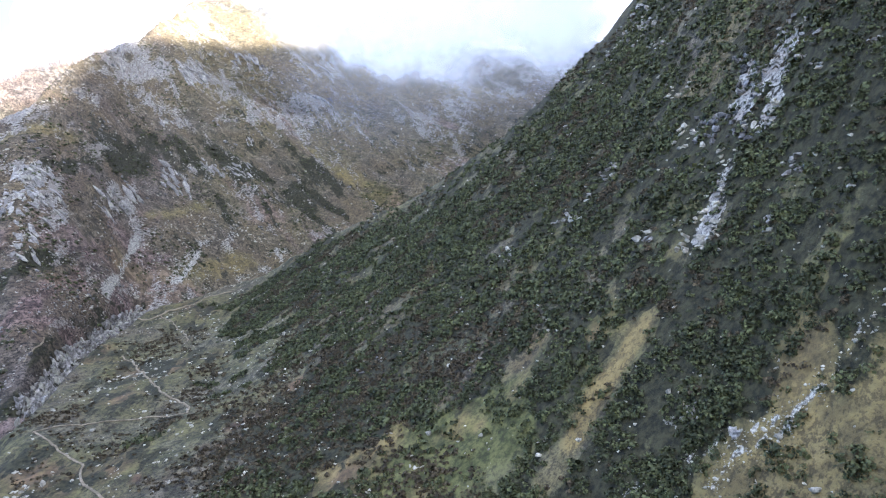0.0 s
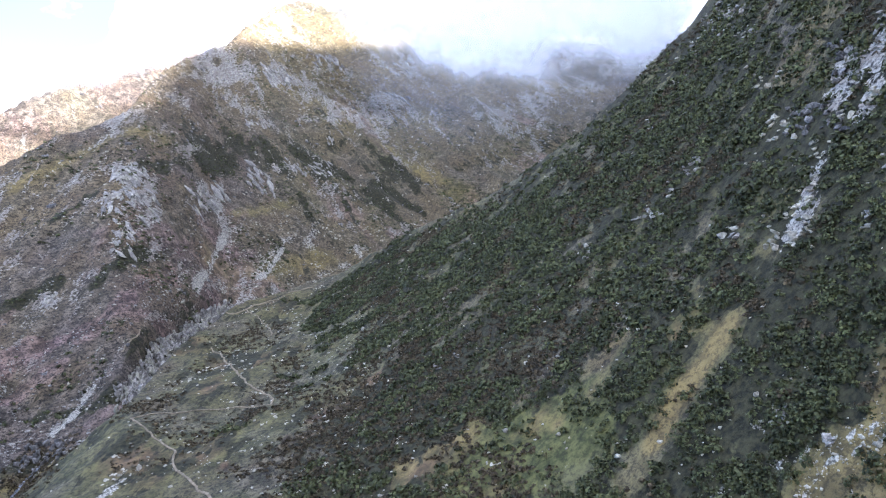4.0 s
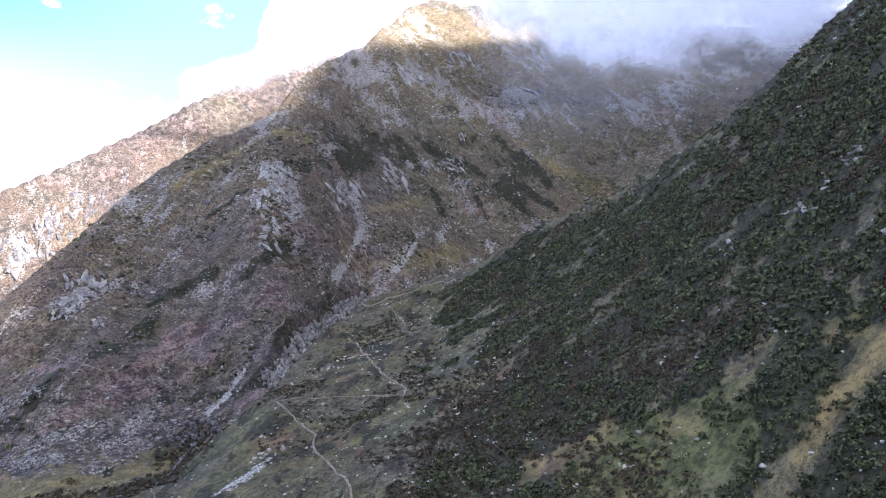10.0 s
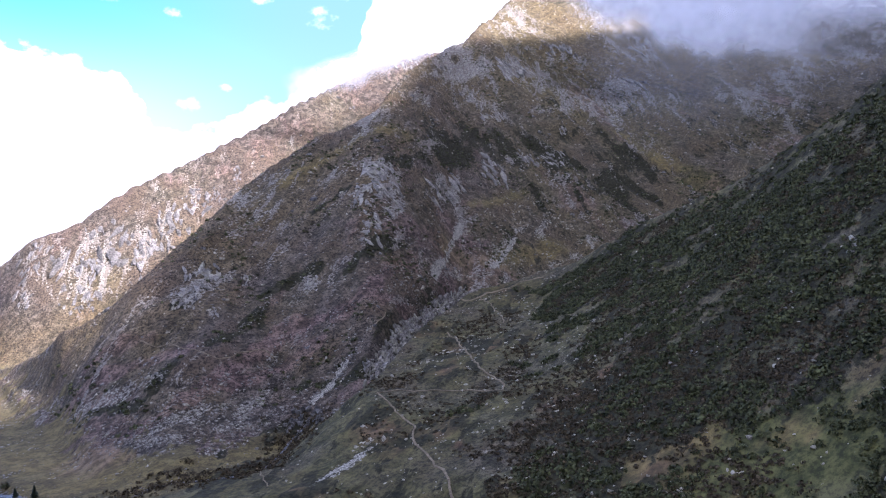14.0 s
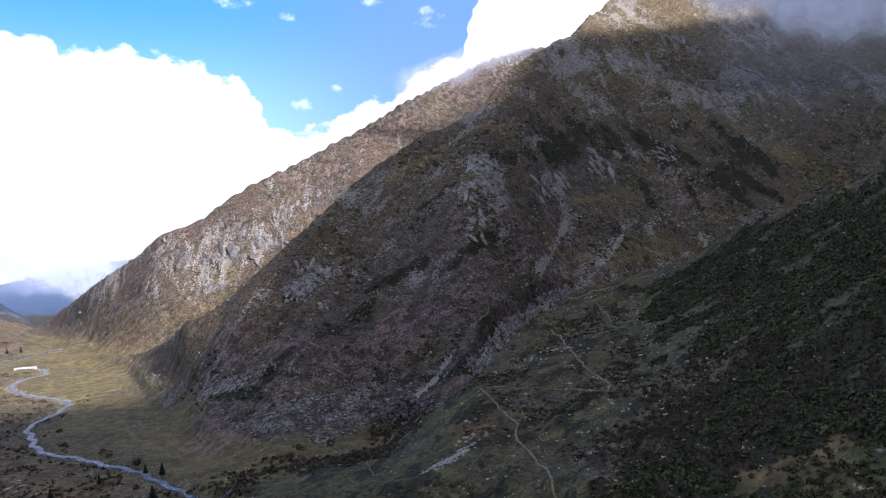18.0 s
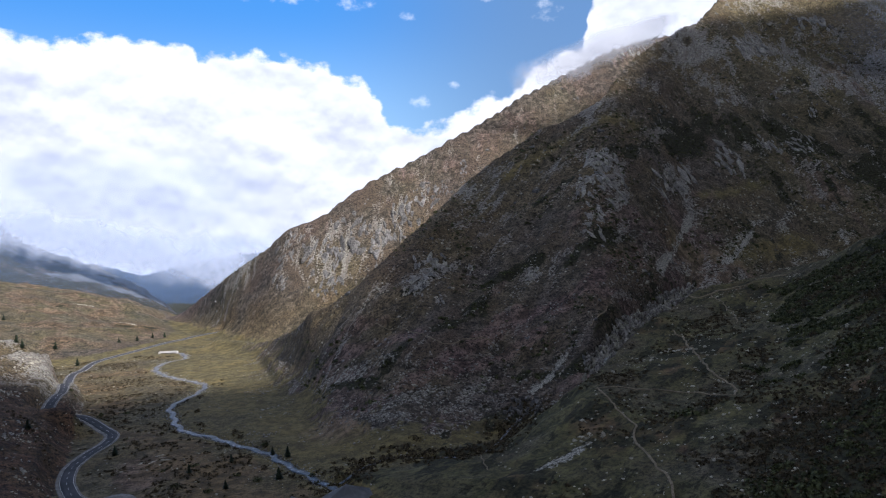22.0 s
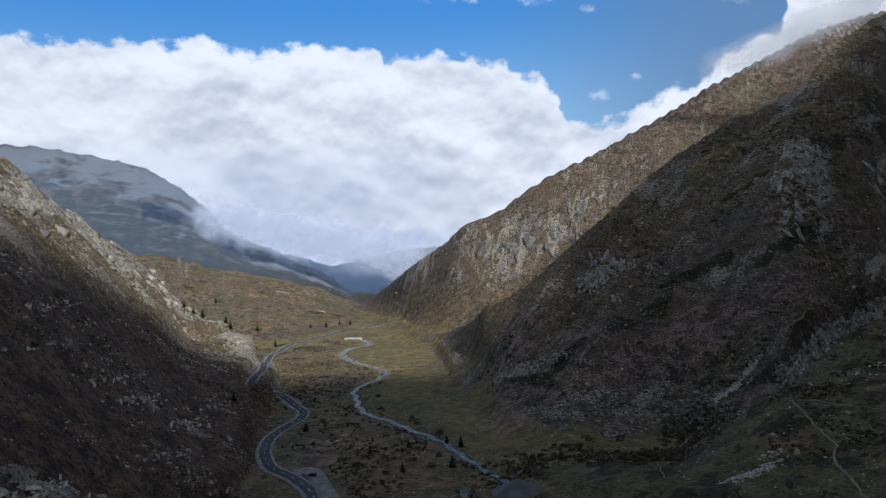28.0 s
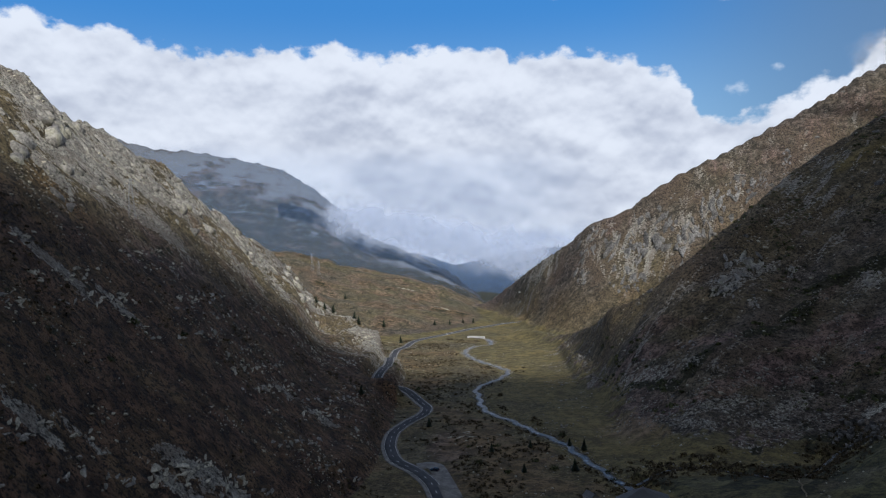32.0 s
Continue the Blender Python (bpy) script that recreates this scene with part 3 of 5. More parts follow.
    scrub = scrub - 1.2 * step(8, 4, reach(x, y, YELLOW)) - 0.9 * blob(x, y, 160, -12, 16, 22) - 0.9 * blob(x, y, 209, 82, 12, 26) - 0.9 * blob(x, y, 208, 114, 14, 22) - 0.6 * blob(x, y, 303, 10, 14) - 0.5 * (who == RIGHT) * step(0.1, 0.4, fbm(x, y, 20, 3, 24))
    scree = np.full(x.shape, -0.3)
    for way, w in SCREES:
        d = reach(x, y, way)
        scree = np.maximum(scree, 0.85 * step(w, w * 0.2, d + 0.8 * w * n3 + 0.5 * w * n1) - 0.25 * step(0, 0.4, n1))
    scree = np.maximum(scree, 0.5 * face * patches(x, y, TALUS_F + BOWL_F, 1.3 * n3 + 0.4 * n1))
    scree = np.maximum(scree, 0.3 * step(0.3, -0.1, along + 0.4 * n1) * (who == FACE) * step(36, 30, a) + 0.25 * n3)
    # farthest slopes darkened and blued: cloud shade and haze put into the colour
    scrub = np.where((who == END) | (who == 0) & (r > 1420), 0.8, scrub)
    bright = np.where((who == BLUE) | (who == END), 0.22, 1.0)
    heath = np.select([who == LEFT, who == 0, who == KNOLL, who == RIGHT, face], [0.95 * step(0.66, 0.46, along + 0.25 * n1) + 0.5 * n3, bank * (0.35 + n1), 0.2 + 1.2 * n1, 0.4 * brown + 0.24 + 0.9 * n1, 0.1 + 0.9 * n1 - 0.2 * step(0.5, 0.6, along) - 0.25 * step(43, 50, a)], 0.0)
    heath = np.stack([heath, who == LEFT, heath, heath], 1)
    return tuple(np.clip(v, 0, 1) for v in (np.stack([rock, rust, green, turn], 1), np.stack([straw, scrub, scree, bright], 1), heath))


GRID_A = np.concatenate([np.arange(-46, 106, 0.2), np.arange(106, 314, 2.0)])
GRID_R = np.concatenate([[0.0, 8, 16, 24], 30 * np.exp(np.linspace(0, math.log(4650 / 30), 580))])


def build_ground():
    a, r = np.meshgrid(np.radians(GRID_A), GRID_R)
    x, y = (r * np.sin(a)).ravel(), (r * np.cos(a)).ravel()
    z, who, along = land(x, y)
    nr, na = len(GRID_R), len(GRID_A)
    i = np.arange(nr * na).reshape(nr, na)
    j = np.roll(i, -1, 1)
    quads = np.stack([i[:-1], i[1:], j[1:], j[:-1]], -1).reshape(-1, 4)
    me = mesh_from("ground", np.stack([x, y, z], 1), quads, ground_material())
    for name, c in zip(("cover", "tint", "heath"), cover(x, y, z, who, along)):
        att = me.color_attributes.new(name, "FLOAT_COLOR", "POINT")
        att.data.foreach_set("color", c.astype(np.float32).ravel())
    me.polygons.foreach_set("use_smooth", np.ones(len(me.polygons), bool))
    tagged(new("ground", me), "steep alpine valley ground of grass, heath, scree and rock", "ground", kind="structure")
    return z.reshape(nr, na), who.reshape(nr, na), along.reshape(nr, na)


GRID_Z, GRID_WHO, GRID_ALONG = build_ground()


def cell(x, y):
    a, r = polar(np.asarray(x, float), np.asarray(y, float))
    a = np.where(a < -46, a + 360, a)
    ia = np.clip(np.searchsorted(GRID_A, a, side="right") - 1, 0, len(GRID_A) - 2)
    ir = np.clip(np.searchsorted(GRID_R, r, side="right") - 1, 0, len(GRID_R) - 2)
    return ia, ir, (a - GRID_A[ia]) / (GRID_A[ia + 1] - GRID_A[ia]), (r - GRID_R[ir]) / (GRID_R[ir + 1] - GRID_R[ir])


def ground_z(x, y):
    """Height of the ground sheet itself."""
    ia, ir, u, v = cell(x, y)
    return (GRID_Z[ir, ia] * (1 - u) + GRID_Z[ir, ia + 1] * u) * (1 - v) + (GRID_Z[ir + 1, ia] * (1 - u) + GRID_Z[ir + 1, ia + 1] * u) * v


def on_form(x, y):
    ia, ir, _, _ = cell(x, y)
    return GRID_WHO[ir, ia], GRID_ALONG[ir, ia]


def part(name, me, parent, label="", m=None):
    ob = new(name, me)
    ob.parent = parent
    if m is not None:
        ob.matrix_basis = m
    if label:
        ob["label"] = label
    return ob


def thing(name, at, label, category, group="", kind="", turn=0.0):
    ob = new(name)
    ob.matrix_basis = pose(*at, 0, 0, turn)
    ob.empty_display_size = 0.5
    return tagged(ob, label, category, group, kind)


def mesh_bm(name, bm, mat, smooth=False):
    me = bpy.data.meshes.new(name)
    bm.to_mesh(me)
    bm.free()
    me.materials.append(mat)
    if smooth:
        me.polygons.foreach_set("use_smooth", np.ones(len(me.polygons), bool))
    return me


def box(bm, x0, x1, y0, y1, z0, z1, bevel=0.0):
    r = bmesh.ops.create_cube(bm, size=1, matrix=Matrix.LocRotScale(((x0 + x1) / 2, (y0 + y1) / 2, (z0 + z1) / 2), None, (x1 - x0, y1 - y0, z1 - z0)))
    if bevel:
        bmesh.ops.bevel(bm, geom=list({e for v in r["verts"] for e in v.link_edges}), offset=bevel, segments=2, affect="EDGES")
    return r["verts"]


def strip(way, offset0, offset1, lift):
    """A ribbon along a way, between two sideways offsets; it lies on the ground sheet."""
    d = np.gradient(way[:, :2], axis=0)
    d /= np.maximum(np.hypot(d[:, 0], d[:, 1]), 1e-6)[:, None]
    side = np.stack([d[:, 1], -d[:, 0]], 1)
    cols = np.linspace(offset0, offset1, 4)
    v = []
    for c in cols:
        p = way[:, :2] + side * c
        v.append(np.column_stack([p, np.full(len(p), 0.0)]))
    v = np.stack(v, 1)
    return v, lift


def ribbon(name, way, o0, o1, lift, mat, drape=True, thick=0.25):
    v, _ = strip(way, o0, o1, lift)
    n, k = v.shape[:2]
    z = ground_z(v[..., 0], v[..., 1]) if drape else np.repeat(way[:, 2:3], k, 1)
    v[..., 2] = z + lift
    low = v.copy()
    low[..., 2] -= thick
    allv = np.concatenate([v.reshape(-1, 3), low.reshape(-1, 3)])
    i = np.arange(n * k).reshape(n, k)
    f = [np.stack([i[:-1, :-1], i[1:, :-1], i[1:, 1:], i[:-1, 1:]], -1).reshape(-1, 4)]
    f[0] = f[0][:, ::-1]
    b = n * k
    f.append(np.stack([i[:-1, 0], i[1:, 0], i[1:, 0] + b, i[:-1, 0] + b], -1))
    f.append(np.stack([i[:-1, -1], i[:-1, -1] + b, i[1:, -1] + b, i[1:, -1]], -1))
    return mesh_from(name, allv, np.concatenate(f), mat)


# ---- materials ----
def speckled(name, dark, light, size, rough=0.85, random_shift=0.0, bumpy=0.4, lichen=None):
    m, t, b = material(name, rough)
    n, n2 = grain(t, size, 6, 0.62), grain(t, size * 5, 3)
    c = mix(t, ramp(t, n, 0.3, 0.7), dark, light)
    c = mix(t, calc(t, "MULTIPLY", ramp(t, n2, 0.6, 0.4), 0.45), c, tuple(v * 0.5 for v in dark))
    if lichen:
        c = mix(t, calc(t, "MULTIPLY", ramp(t, n2, 0.5, 0.62), 0.55), c, lichen)
    if random_shift:
        info = t.nodes.new("ShaderNodeObjectInfo")
        isl = t.nodes.new("ShaderNodeNewGeometry")
        v = calc(t, "ADD", info.outputs["Random"], isl.outputs["Random Per Island"])
        v = calc(t, "FRACT", v)
        hsv = t.nodes.new("ShaderNodeHueSaturation")
        t.links.new(c, hsv.inputs["Color"])
        t.links.new(calc(t, "ADD", calc(t, "MULTIPLY", v, 2 * random_shift), 1 - random_shift), hsv.inputs["Value"])
        c = hsv.outputs[0]
    t.links.new(c, b.inputs["Base Color"])
    bump(t, b, n, bumpy, size)
    return m


ROCK = speckled("grey_granite", (0.14, 0.132, 0.115), (0.5, 0.47, 0.41), 1.2, random_shift=0.3, bumpy=0.8, lichen=(0.3, 0.29, 0.2))
PALE = speckled("pale_granite", (0.26, 0.243, 0.19), (0.66, 0.61, 0.465), 0.8, random_shift=0.25, bumpy=0.7)
CLIFF = speckled("dark_cliff", (0.05, 0.048, 0.045), (0.3, 0.288, 0.265), 1.6, random_shift=0.35, bumpy=0.9)
ASPHALT = speckled("asphalt", (0.04, 0.042, 0.047), (0.07, 0.072, 0.078), 3.0, 0.8, bumpy=0.1)
PAINT = speckled("road_paint", (0.55, 0.55, 0.53), (0.75, 0.75, 0.73), 1.0, 0.7, bumpy=0.1)
GRAVEL = speckled("gravel", (0.16, 0.155, 0.145), (0.3, 0.29, 0.27), 0.8, 0.95, bumpy=0.4)
DIRT = speckled("trodden_dirt", (0.17, 0.135, 0.085), (0.33, 0.275, 0.185), 0.9, 0.95, bumpy=0.3)
BARK = speckled("bark", (0.04, 0.03, 0.02), (0.09, 0.07, 0.05), 0.2, 0.95)
ALDER = speckled("alder_leaves", (0.019, 0.024, 0.0085), (0.122, 0.132, 0.05), 2.4, 0.75, 0.38, 0.2)
HEATH = speckled("heath_twigs", (0.032, 0.025, 0.014), (0.125, 0.096, 0.05), 1.0, 0.85, 0.4, 0.2)
NEEDLES = speckled("spruce_needles", (0.012, 0.02, 0.011), (0.035, 0.048, 0.024), 0.7, 0.8, 0.3, 0.2)
ROOFING = speckled("grey_sheet_roof", (0.22, 0.225, 0.235), (0.3, 0.305, 0.315), 2.5, 0.55, 0.08, 0.05)
RENDERED = speckled("white_render", (0.5, 0.49, 0.47), (0.72, 0.71, 0.69), 1.5, 0.85, bumpy=0.1)
STEEL = speckled("galvanised_steel", (0.25, 0.26, 0.27), (0.38, 0.39, 0.4), 0.5, 0.5)


def plain(name, colour, rough, metal=0.0):
    m, t, b = material(name, rough)
    b.inputs["Base Color"].default_value = (*colour, 1)
    b.inputs["Metallic"].default_value = metal
    return m


def water_material():
    m, t, b = material("stream_water", 0.4)
    n = grain(t, 2.5, 5, 0.6, distort=0.6)
    c = mix(t, ramp(t, n, 0.52, 0.7), (0.05, 0.055, 0.06), (0.34, 0.36, 0.38))
    t.links.new(c, b.inputs["Base Color"])
    b.inputs["Specular IOR Level"].default_value = 0.5
    bump(t, b, n, 0.5, 0.3)
    return m


WATER = water_material()

# ---- road, stream, trails ----
road = thing("road", (0, 0, 0), "two-lane grey asphalt pass road with white markings", "road", kind="structure")
part("asphalt", ribbon("asphalt", ROAD_WAY, -3.3, 3.3, 0.35, ASPHALT, False), road)
part("gravel_verge", ribbon("gravel_verge", ROAD_WAY, -4.9, -3.3, 0.3, GRAVEL, False), road, "pale gravel verge on the uphill side")
part("gravel_verge", ribbon("gravel_verge", ROAD_WAY, 3.3, 4.0, 0.3, GRAVEL, False), road)
part("edge_line", ribbon("edge_line", ROAD_WAY, -3.1, -2.9, 0.36, PAINT, False, 0.02), road)
part("edge_line", ribbon("edge_line", ROAD_WAY, 2.9, 3.1, 0.36, PAINT, False, 0.02), road)
for k in range(2, len(ROAD_WAY) - 4, 3):
    if ROAD_WAY[k, 1] < 640:
        part("centre_dash", ribbon("centre_dash", ROAD_WAY[k:k + 2], -0.11, 0.11, 0.36, PAINT, False, 0.02), road)
layby = tagged(new("layby", ribbon("layby", LAYBY_WAY, -4.2, 4.2, 0.33, GRAVEL, False)), "gravel lay-by beside the road bend", "lay-by", kind="structure")
stream = thing("stream", (0, 0, 0), "shallow mountain stream running over stones", "stream", kind="structure")
weave = STREAM_WAY - np.array([0, 0, 0.95])
weave[:, 0] += 1.1 * np.sin(np.arange(len(weave)) * 0.9)
part("water", ribbon("water", weave, -1.9, 1.9, 0, WATER, False), stream)
part("side_water", ribbon("side_water", SIDE_WAY - np.array([0, 0, 1.1]), -0.7, 0.7, 0, WATER, False), stream)
trail = thing("hiking_trail", (0, 0, 0), "narrow trodden dirt trail zigzagging over the grass", "trail", kind="structure")
for pts, w in ((TRAIL_A, 0.75), (TRAIL_B, 0.5), (TRAIL_C, 0.8), (TRAIL_E, 0.5), (TRAIL_F, 0.4), (TRAIL_G, 0.5), (TRAIL_H, 0.4), (TRACK, 1.5)):
    way = smooth_way(pts, 2.0, 0)
    n = len(way)
    way[:, :2] += np.stack([fbm(way[:, 0], way[:, 1], 7, 2, 5), fbm(way[:, 0], way[:, 1], 7, 2, 6)], 1) * 1.6
    part("trail_section", ribbon("trail_section", way, -w * 0.65, w * 0.65, 0.38, DIRT), trail)


# ---- stones ----
def hull(seed, n=16, flat=0.7):
    rnd = random.Random(seed)
    bm = bmesh.new()
    for _ in range(n):
        v = Vector((rnd.gauss(0, 1), rnd.gauss(0, 1), rnd.gauss(0, 1))).normalized() * rnd.uniform(0.75, 1.0)
        bm.verts.new((v.x * rnd.uniform(0.8, 1.0), v.y, v.z * flat))
    bmesh.ops.convex_hull(bm, input=bm.verts[:])
    for v in [v for v in bm.verts if not v.link_faces]:
        bm.verts.remove(v)
    bmesh.ops.triangulate(bm, faces=bm.faces[:])
    bmesh.ops.recalc_face_normals(bm, faces=bm.faces[:])
    return bm


def hull_arrays(seed, n=12, flat=0.7):
    bm = hull(seed, n, flat)
    bm.verts.index_update()
    v = np.array([v.co[:] for v in bm.verts])
    f = np.array([[w.index for w in p.verts] for p in bm.faces])
    bm.free()
    return v, f


def scatter(name, templates, at, size, mat, label, category, sink=0.2, rng=None):
    """Many small alike things joined into one object."""
    rng = rng or np.random.default_rng(5)
    allv, allf, base = [], [], 0
    pick = rng.integers(0, len(templates), len(at))
    for k, (v, f) in enumerate(templates):
        p, s_ = at[pick == k], size[pick == k]
        if not len(p):
            continue
        th = rng.uniform(0, 2 * math.pi, len(p))
        c, sn = np.cos(th)[:, None], np.sin(th)[:, None]
        sx, sz = rng.uniform(0.75, 1.3, (len(p), 1)), rng.uniform(0.75, 1.2, (len(p), 1))
        X = (v[None, :, 0] * c * sx - v[None, :, 1] * sn) * s_[:, None]
        Y = (v[None, :, 0] * sn * sx + v[None, :, 1] * c) * s_[:, None]
        Z = (v[None, :, 2] * sz - sink) * s_[:, None]
        V = np.stack([X + p[:, 0:1], Y + p[:, 1:2], Z + p[:, 2:3]], -1).reshape(-1, 3)
        F = (f[None] + (np.arange(len(p)) * len(v))[:, None, None]).reshape(-1, f.shape[1]) + base
        allv.append(V)
        allf.append(F)
        base += len(V)
    me = mesh_from(name, np.concatenate(allv), np.concatenate(allf), mat)
    return tagged(new(name, me), label, category, kind="stuff")


RNG = np.random.default_rng(11)


def sample(n, a0, a1, r0, r1, keep):
    """Random places on the ground between two bearings and two distances, thinned by keep(x, y, form, along)."""
    a = np.radians(RNG.uniform(a0, a1, n))
    r = np.sqrt(RNG.uniform(r0 * r0, r1 * r1, n))
    x, y = r * np.sin(a), r * np.cos(a)
    who, along = on_form(x, y)
    ok = RNG.uniform(0, 1, n) < keep(x, y, who, along)
    x, y = x[ok], y[ok]
    return np.column_stack([x, y, ground_z(x, y)])


def clear_of_ways(x, y, gap=6.0):
    out = np.ones(x.shape, bool)
    for way in (ROAD_WAY, LAYBY_WAY, STREAM_WAY):
        out &= reach(x, y, way[::4, :2]) > gap
    return out


TRAILS = (TRAIL_A, TRAIL_B, TRAIL_C, TRAIL_E, TRAIL_H, TRACK)


def off_trail(x, y, gap=3.0):
    return np.all([reach(x, y, way) > gap for way in TRAILS], axis=0)


STONES = [hull_arrays(k, 11, 0.65) for k in range(8)]


def stone_sizes(n, lo, hi, p=2.2):
    return lo * (1 - RNG.uniform(0, 1, n) * (1 - (hi / lo) ** (1 - p))) ** (1 / (1 - p))


def stones(name, label, n, a0, a1, r0, r1, keep, lo, hi, mat=PALE):
    at = sample(n, a0, a1, r0, r1, keep)
    return scatter(name, STONES, at, stone_sizes(len(at), lo, hi), mat, label, "stones", 0.15, rng=RNG)


stones("talus_stones", "pale talus blocks strewn over the foot of the slope", 110000, 8, 40, 340, 760,
       lambda x, y, w, u: ((w == 3) + (w == 0) * step(-0.35, 0.0, u) * 0.3) * step(0.55, 0.15, u + 0.4 * fbm(x, y, 40, 3, 7)) * (0.03 + 0.8 * step(0.0, 0.35, fbm((0.86 * x + 0.5 * y) / 5, 0.86 * y - 0.5 * x, 11, 3, 77)) + patches(x, y, TALUS_F, fbm(x, y, 16, 3, 81))) * 0.8, 0.35, 1.8, ROCK)
stones("slope_stones", "pale boulders strewn over the high mountain face", 44000, 14, 80, 420, 1500,
       lambda x, y, w, u: (w == 3) * (0.12 + 0.5 * step(0.0, 0.3, fbm(x, y, 70, 3, 8)) * step(0.35, 0.55, u) + patches(x, y, PALE_F + BOWL_F, 0.8 * fbm(x, y, 16, 3, 81))) * 0.9, 0.6, 3.0)
crags = sample(9000, 14, 80, 420, 1450, lambda x, y, w, u: (w == 3) * step(0.1, 0.35, ridged(x / 2, y, 60, 3, 91) * 0.5 + fbm(x, y, 55, 4, 61)))[:1500]
scatter("face_crags", [hull_arrays(400 + k, 15, 0.8) for k in range(8)], crags, stone_sizes(len(crags), 1.6, 7.0), CLIFF, "grey crags breaking out of the mountain face", "crags", 0.7, rng=RNG)
crags = sample(9000, 6, 40, 850, 1600, lambda x, y, w, u: (w == 4) * step(0.25, 0.5, u) * step(0.0, 0.35, ridged(x / 2, y, 60, 3, 92) * 0.5 + fbm(x, y, 70, 4, 62)))[:260]
scatter("sunny_crags", [hull_arrays(420 + k, 15, 0.8) for k in range(8)], crags, stone_sizes(len(crags), 2.5, 8.0), CLIFF, "sunlit grey-brown crags of the far face", "crags", 0.6, rng=RNG)
crags = sample(9000, -46, -8, 220, 780, lambda x, y, w, u: (w == 5) * step(0.6, 0.9, u + 0.25 * fbm(x, y, 40, 3, 63)))[:1500]
scatter("crest_crags", [hull_arrays(440 + k, 15, 0.8) for k in range(8)], crags, stone_sizes(len(crags), 3.0, 12.0, 1.7), ROCK, "jagged grey crags along the crest", "crags", 0.7, rng=RNG)
stones("fan_stones", "pale boulders of a rockfall fan", 9000, 38, 56, 560, 860,
       lambda x, y, w, u: (w == 3) * step(0.45, 0.1, u) * step(-0.1, 0.3, fbm(x, y / 3, 22, 3, 78)), 0.5, 2.6)
stones("meadow_stones", "pale stones strewn over grass beside the trail", 9000, 28, 58, 200, 620,
       lambda x, y, w, u: (w == 1) * (0.1 + step(-0.1, 0.4, fbm(x, y, 30, 3, 9))) * 0.7, 0.4, 1.9)
stones("heath_stones", "lichened stones strewn over brown heath", 34000, -46, -2, 110, 640,
       lambda x, y, w, u: (w == 5) * (0.07 + step(0.0, 0.3, fbm(x, y, 38, 3, 10) + 0.35 * fbm(x / 3, y, 12, 2, 13))) * 0.9 * clear_of_ways(x, y), 0.32, 1.6, PALE)
stones("thicket_stones", "pale stones lying between shrubs", 5200, 46, 104, 110, 520,
       lambda x, y, w, u: (w == 1) * (0.12 + 0.5 * step(0.0, 0.3, fbm(x, y, 30, 3, 34))), 0.4, 1.9)
stones("bank_stones", "pale stones and blocks on the brown bank between road and stream", 7000, -6, 14, 290, 860,
       lambda x, y, w, u: (w == 0) * step(2, 12, np.interp(y, [p[1] for p in STREAM], [p[0] for p in STREAM]) - x) * step(-0.1, 0.3, fbm(x, y, 25, 3, 22)) * clear_of_ways(x, y, 7), 0.25, 1.5)
at = sample(12000, -6, 16, 290, 860, lambda x, y, w, u: (w == 0) * step(2, 12, np.interp(y, [p[1] for p in STREAM], [p[0] for p in STREAM]) - x) * step(-0.05, 0.25, fbm(x, y, 35, 3, 23)) * clear_of_ways(x, y, 8))
BANK_BUSHES = at[:1500]
stones("valley_stones", "stones lying on the valley floor", 7000, -8, 26, 290, 1000,
       lambda x, y, w, u: (w == 0) * step(-0.05, 0.4, fbm(x, y, 35, 3, 12)) * clear_of_ways(x, y, 8), 0.25, 1.1, ROCK)
near = STREAM_WAY[:, :2].repeat(26, 0) + RNG.normal(0, 1, (len(STREAM_WAY) * 26, 2)) * 2.6
bed = np.column_stack([near, ground_z(near[:, 0], near[:, 1]) + 0.3])
scatter("stream_stones", STONES, bed, stone_sizes(len(bed), 0.3, 1.1), ROCK, "wet grey stones lying in the stream bed", "stones", 0.1, rng=RNG)

near = np.vstack([np.linspace(p, q, 60) for way in (STREAK_R, STREAK_R2) for p, q in zip(way[:-1], way[1:])])
near = near + RNG.normal(0, 1, near.shape) * 1.7
scatter("rill_stones", STONES, np.column_stack([near, ground_z(near[:, 0], near[:, 1])]), stone_sizes(len(near), 0.2, 0.9), PALE, "pale stones washed down a grassy rill", "stones", 0.1, rng=RNG)

BLOCKS = [mesh_bm("block", hull(100 + k, 11, 0.75), ROCK) for k in range(10)]
BLOCKS_PALE = [mesh_bm("block", hull(200 + k, 11, 0.75), PALE) for k in range(8)]
BLOCKS_DARK = [mesh_bm("block", hull(300 + k, 11, 0.9), CLIFF) for k in range(8)]


def boulders(n, a0, a1, r0, r1, form_id, lo, hi, label, group):
    at = sample(n * 6, a0, a1, r0, r1, lambda x, y, w, u: (w == form_id) * clear_of_ways(x, y, 8))[:n]
    for p, s_ in zip(at, stone_sizes(len(at), lo, hi, 2.0)):
        ob = new("boulder", random.choice(BLOCKS_PALE if form_id == 1 else BLOCKS))
        ob.matrix_basis = pose(p[0], p[1], p[2] + 0.15 * s_, random.uniform(-15, 15), random.uniform(-15, 15), random.uniform(0, 360)) @ Matrix.Diagonal((s_ * random.uniform(0.8, 1.3), s_, s_ * random.uniform(0.7, 1), 1))
        tagged(ob, label, "boulder", group)


boulders(70, 76, 102, 130, 200, 1, 0.35, 1.1, "pale granite boulder lying on straw-coloured grass", "boulders on the shrub slope")
boulders(60, 48, 90, 180, 420, 1, 0.5, 1.6, "pale granite boulder lying between alder shrubs", "boulders in the thicket")
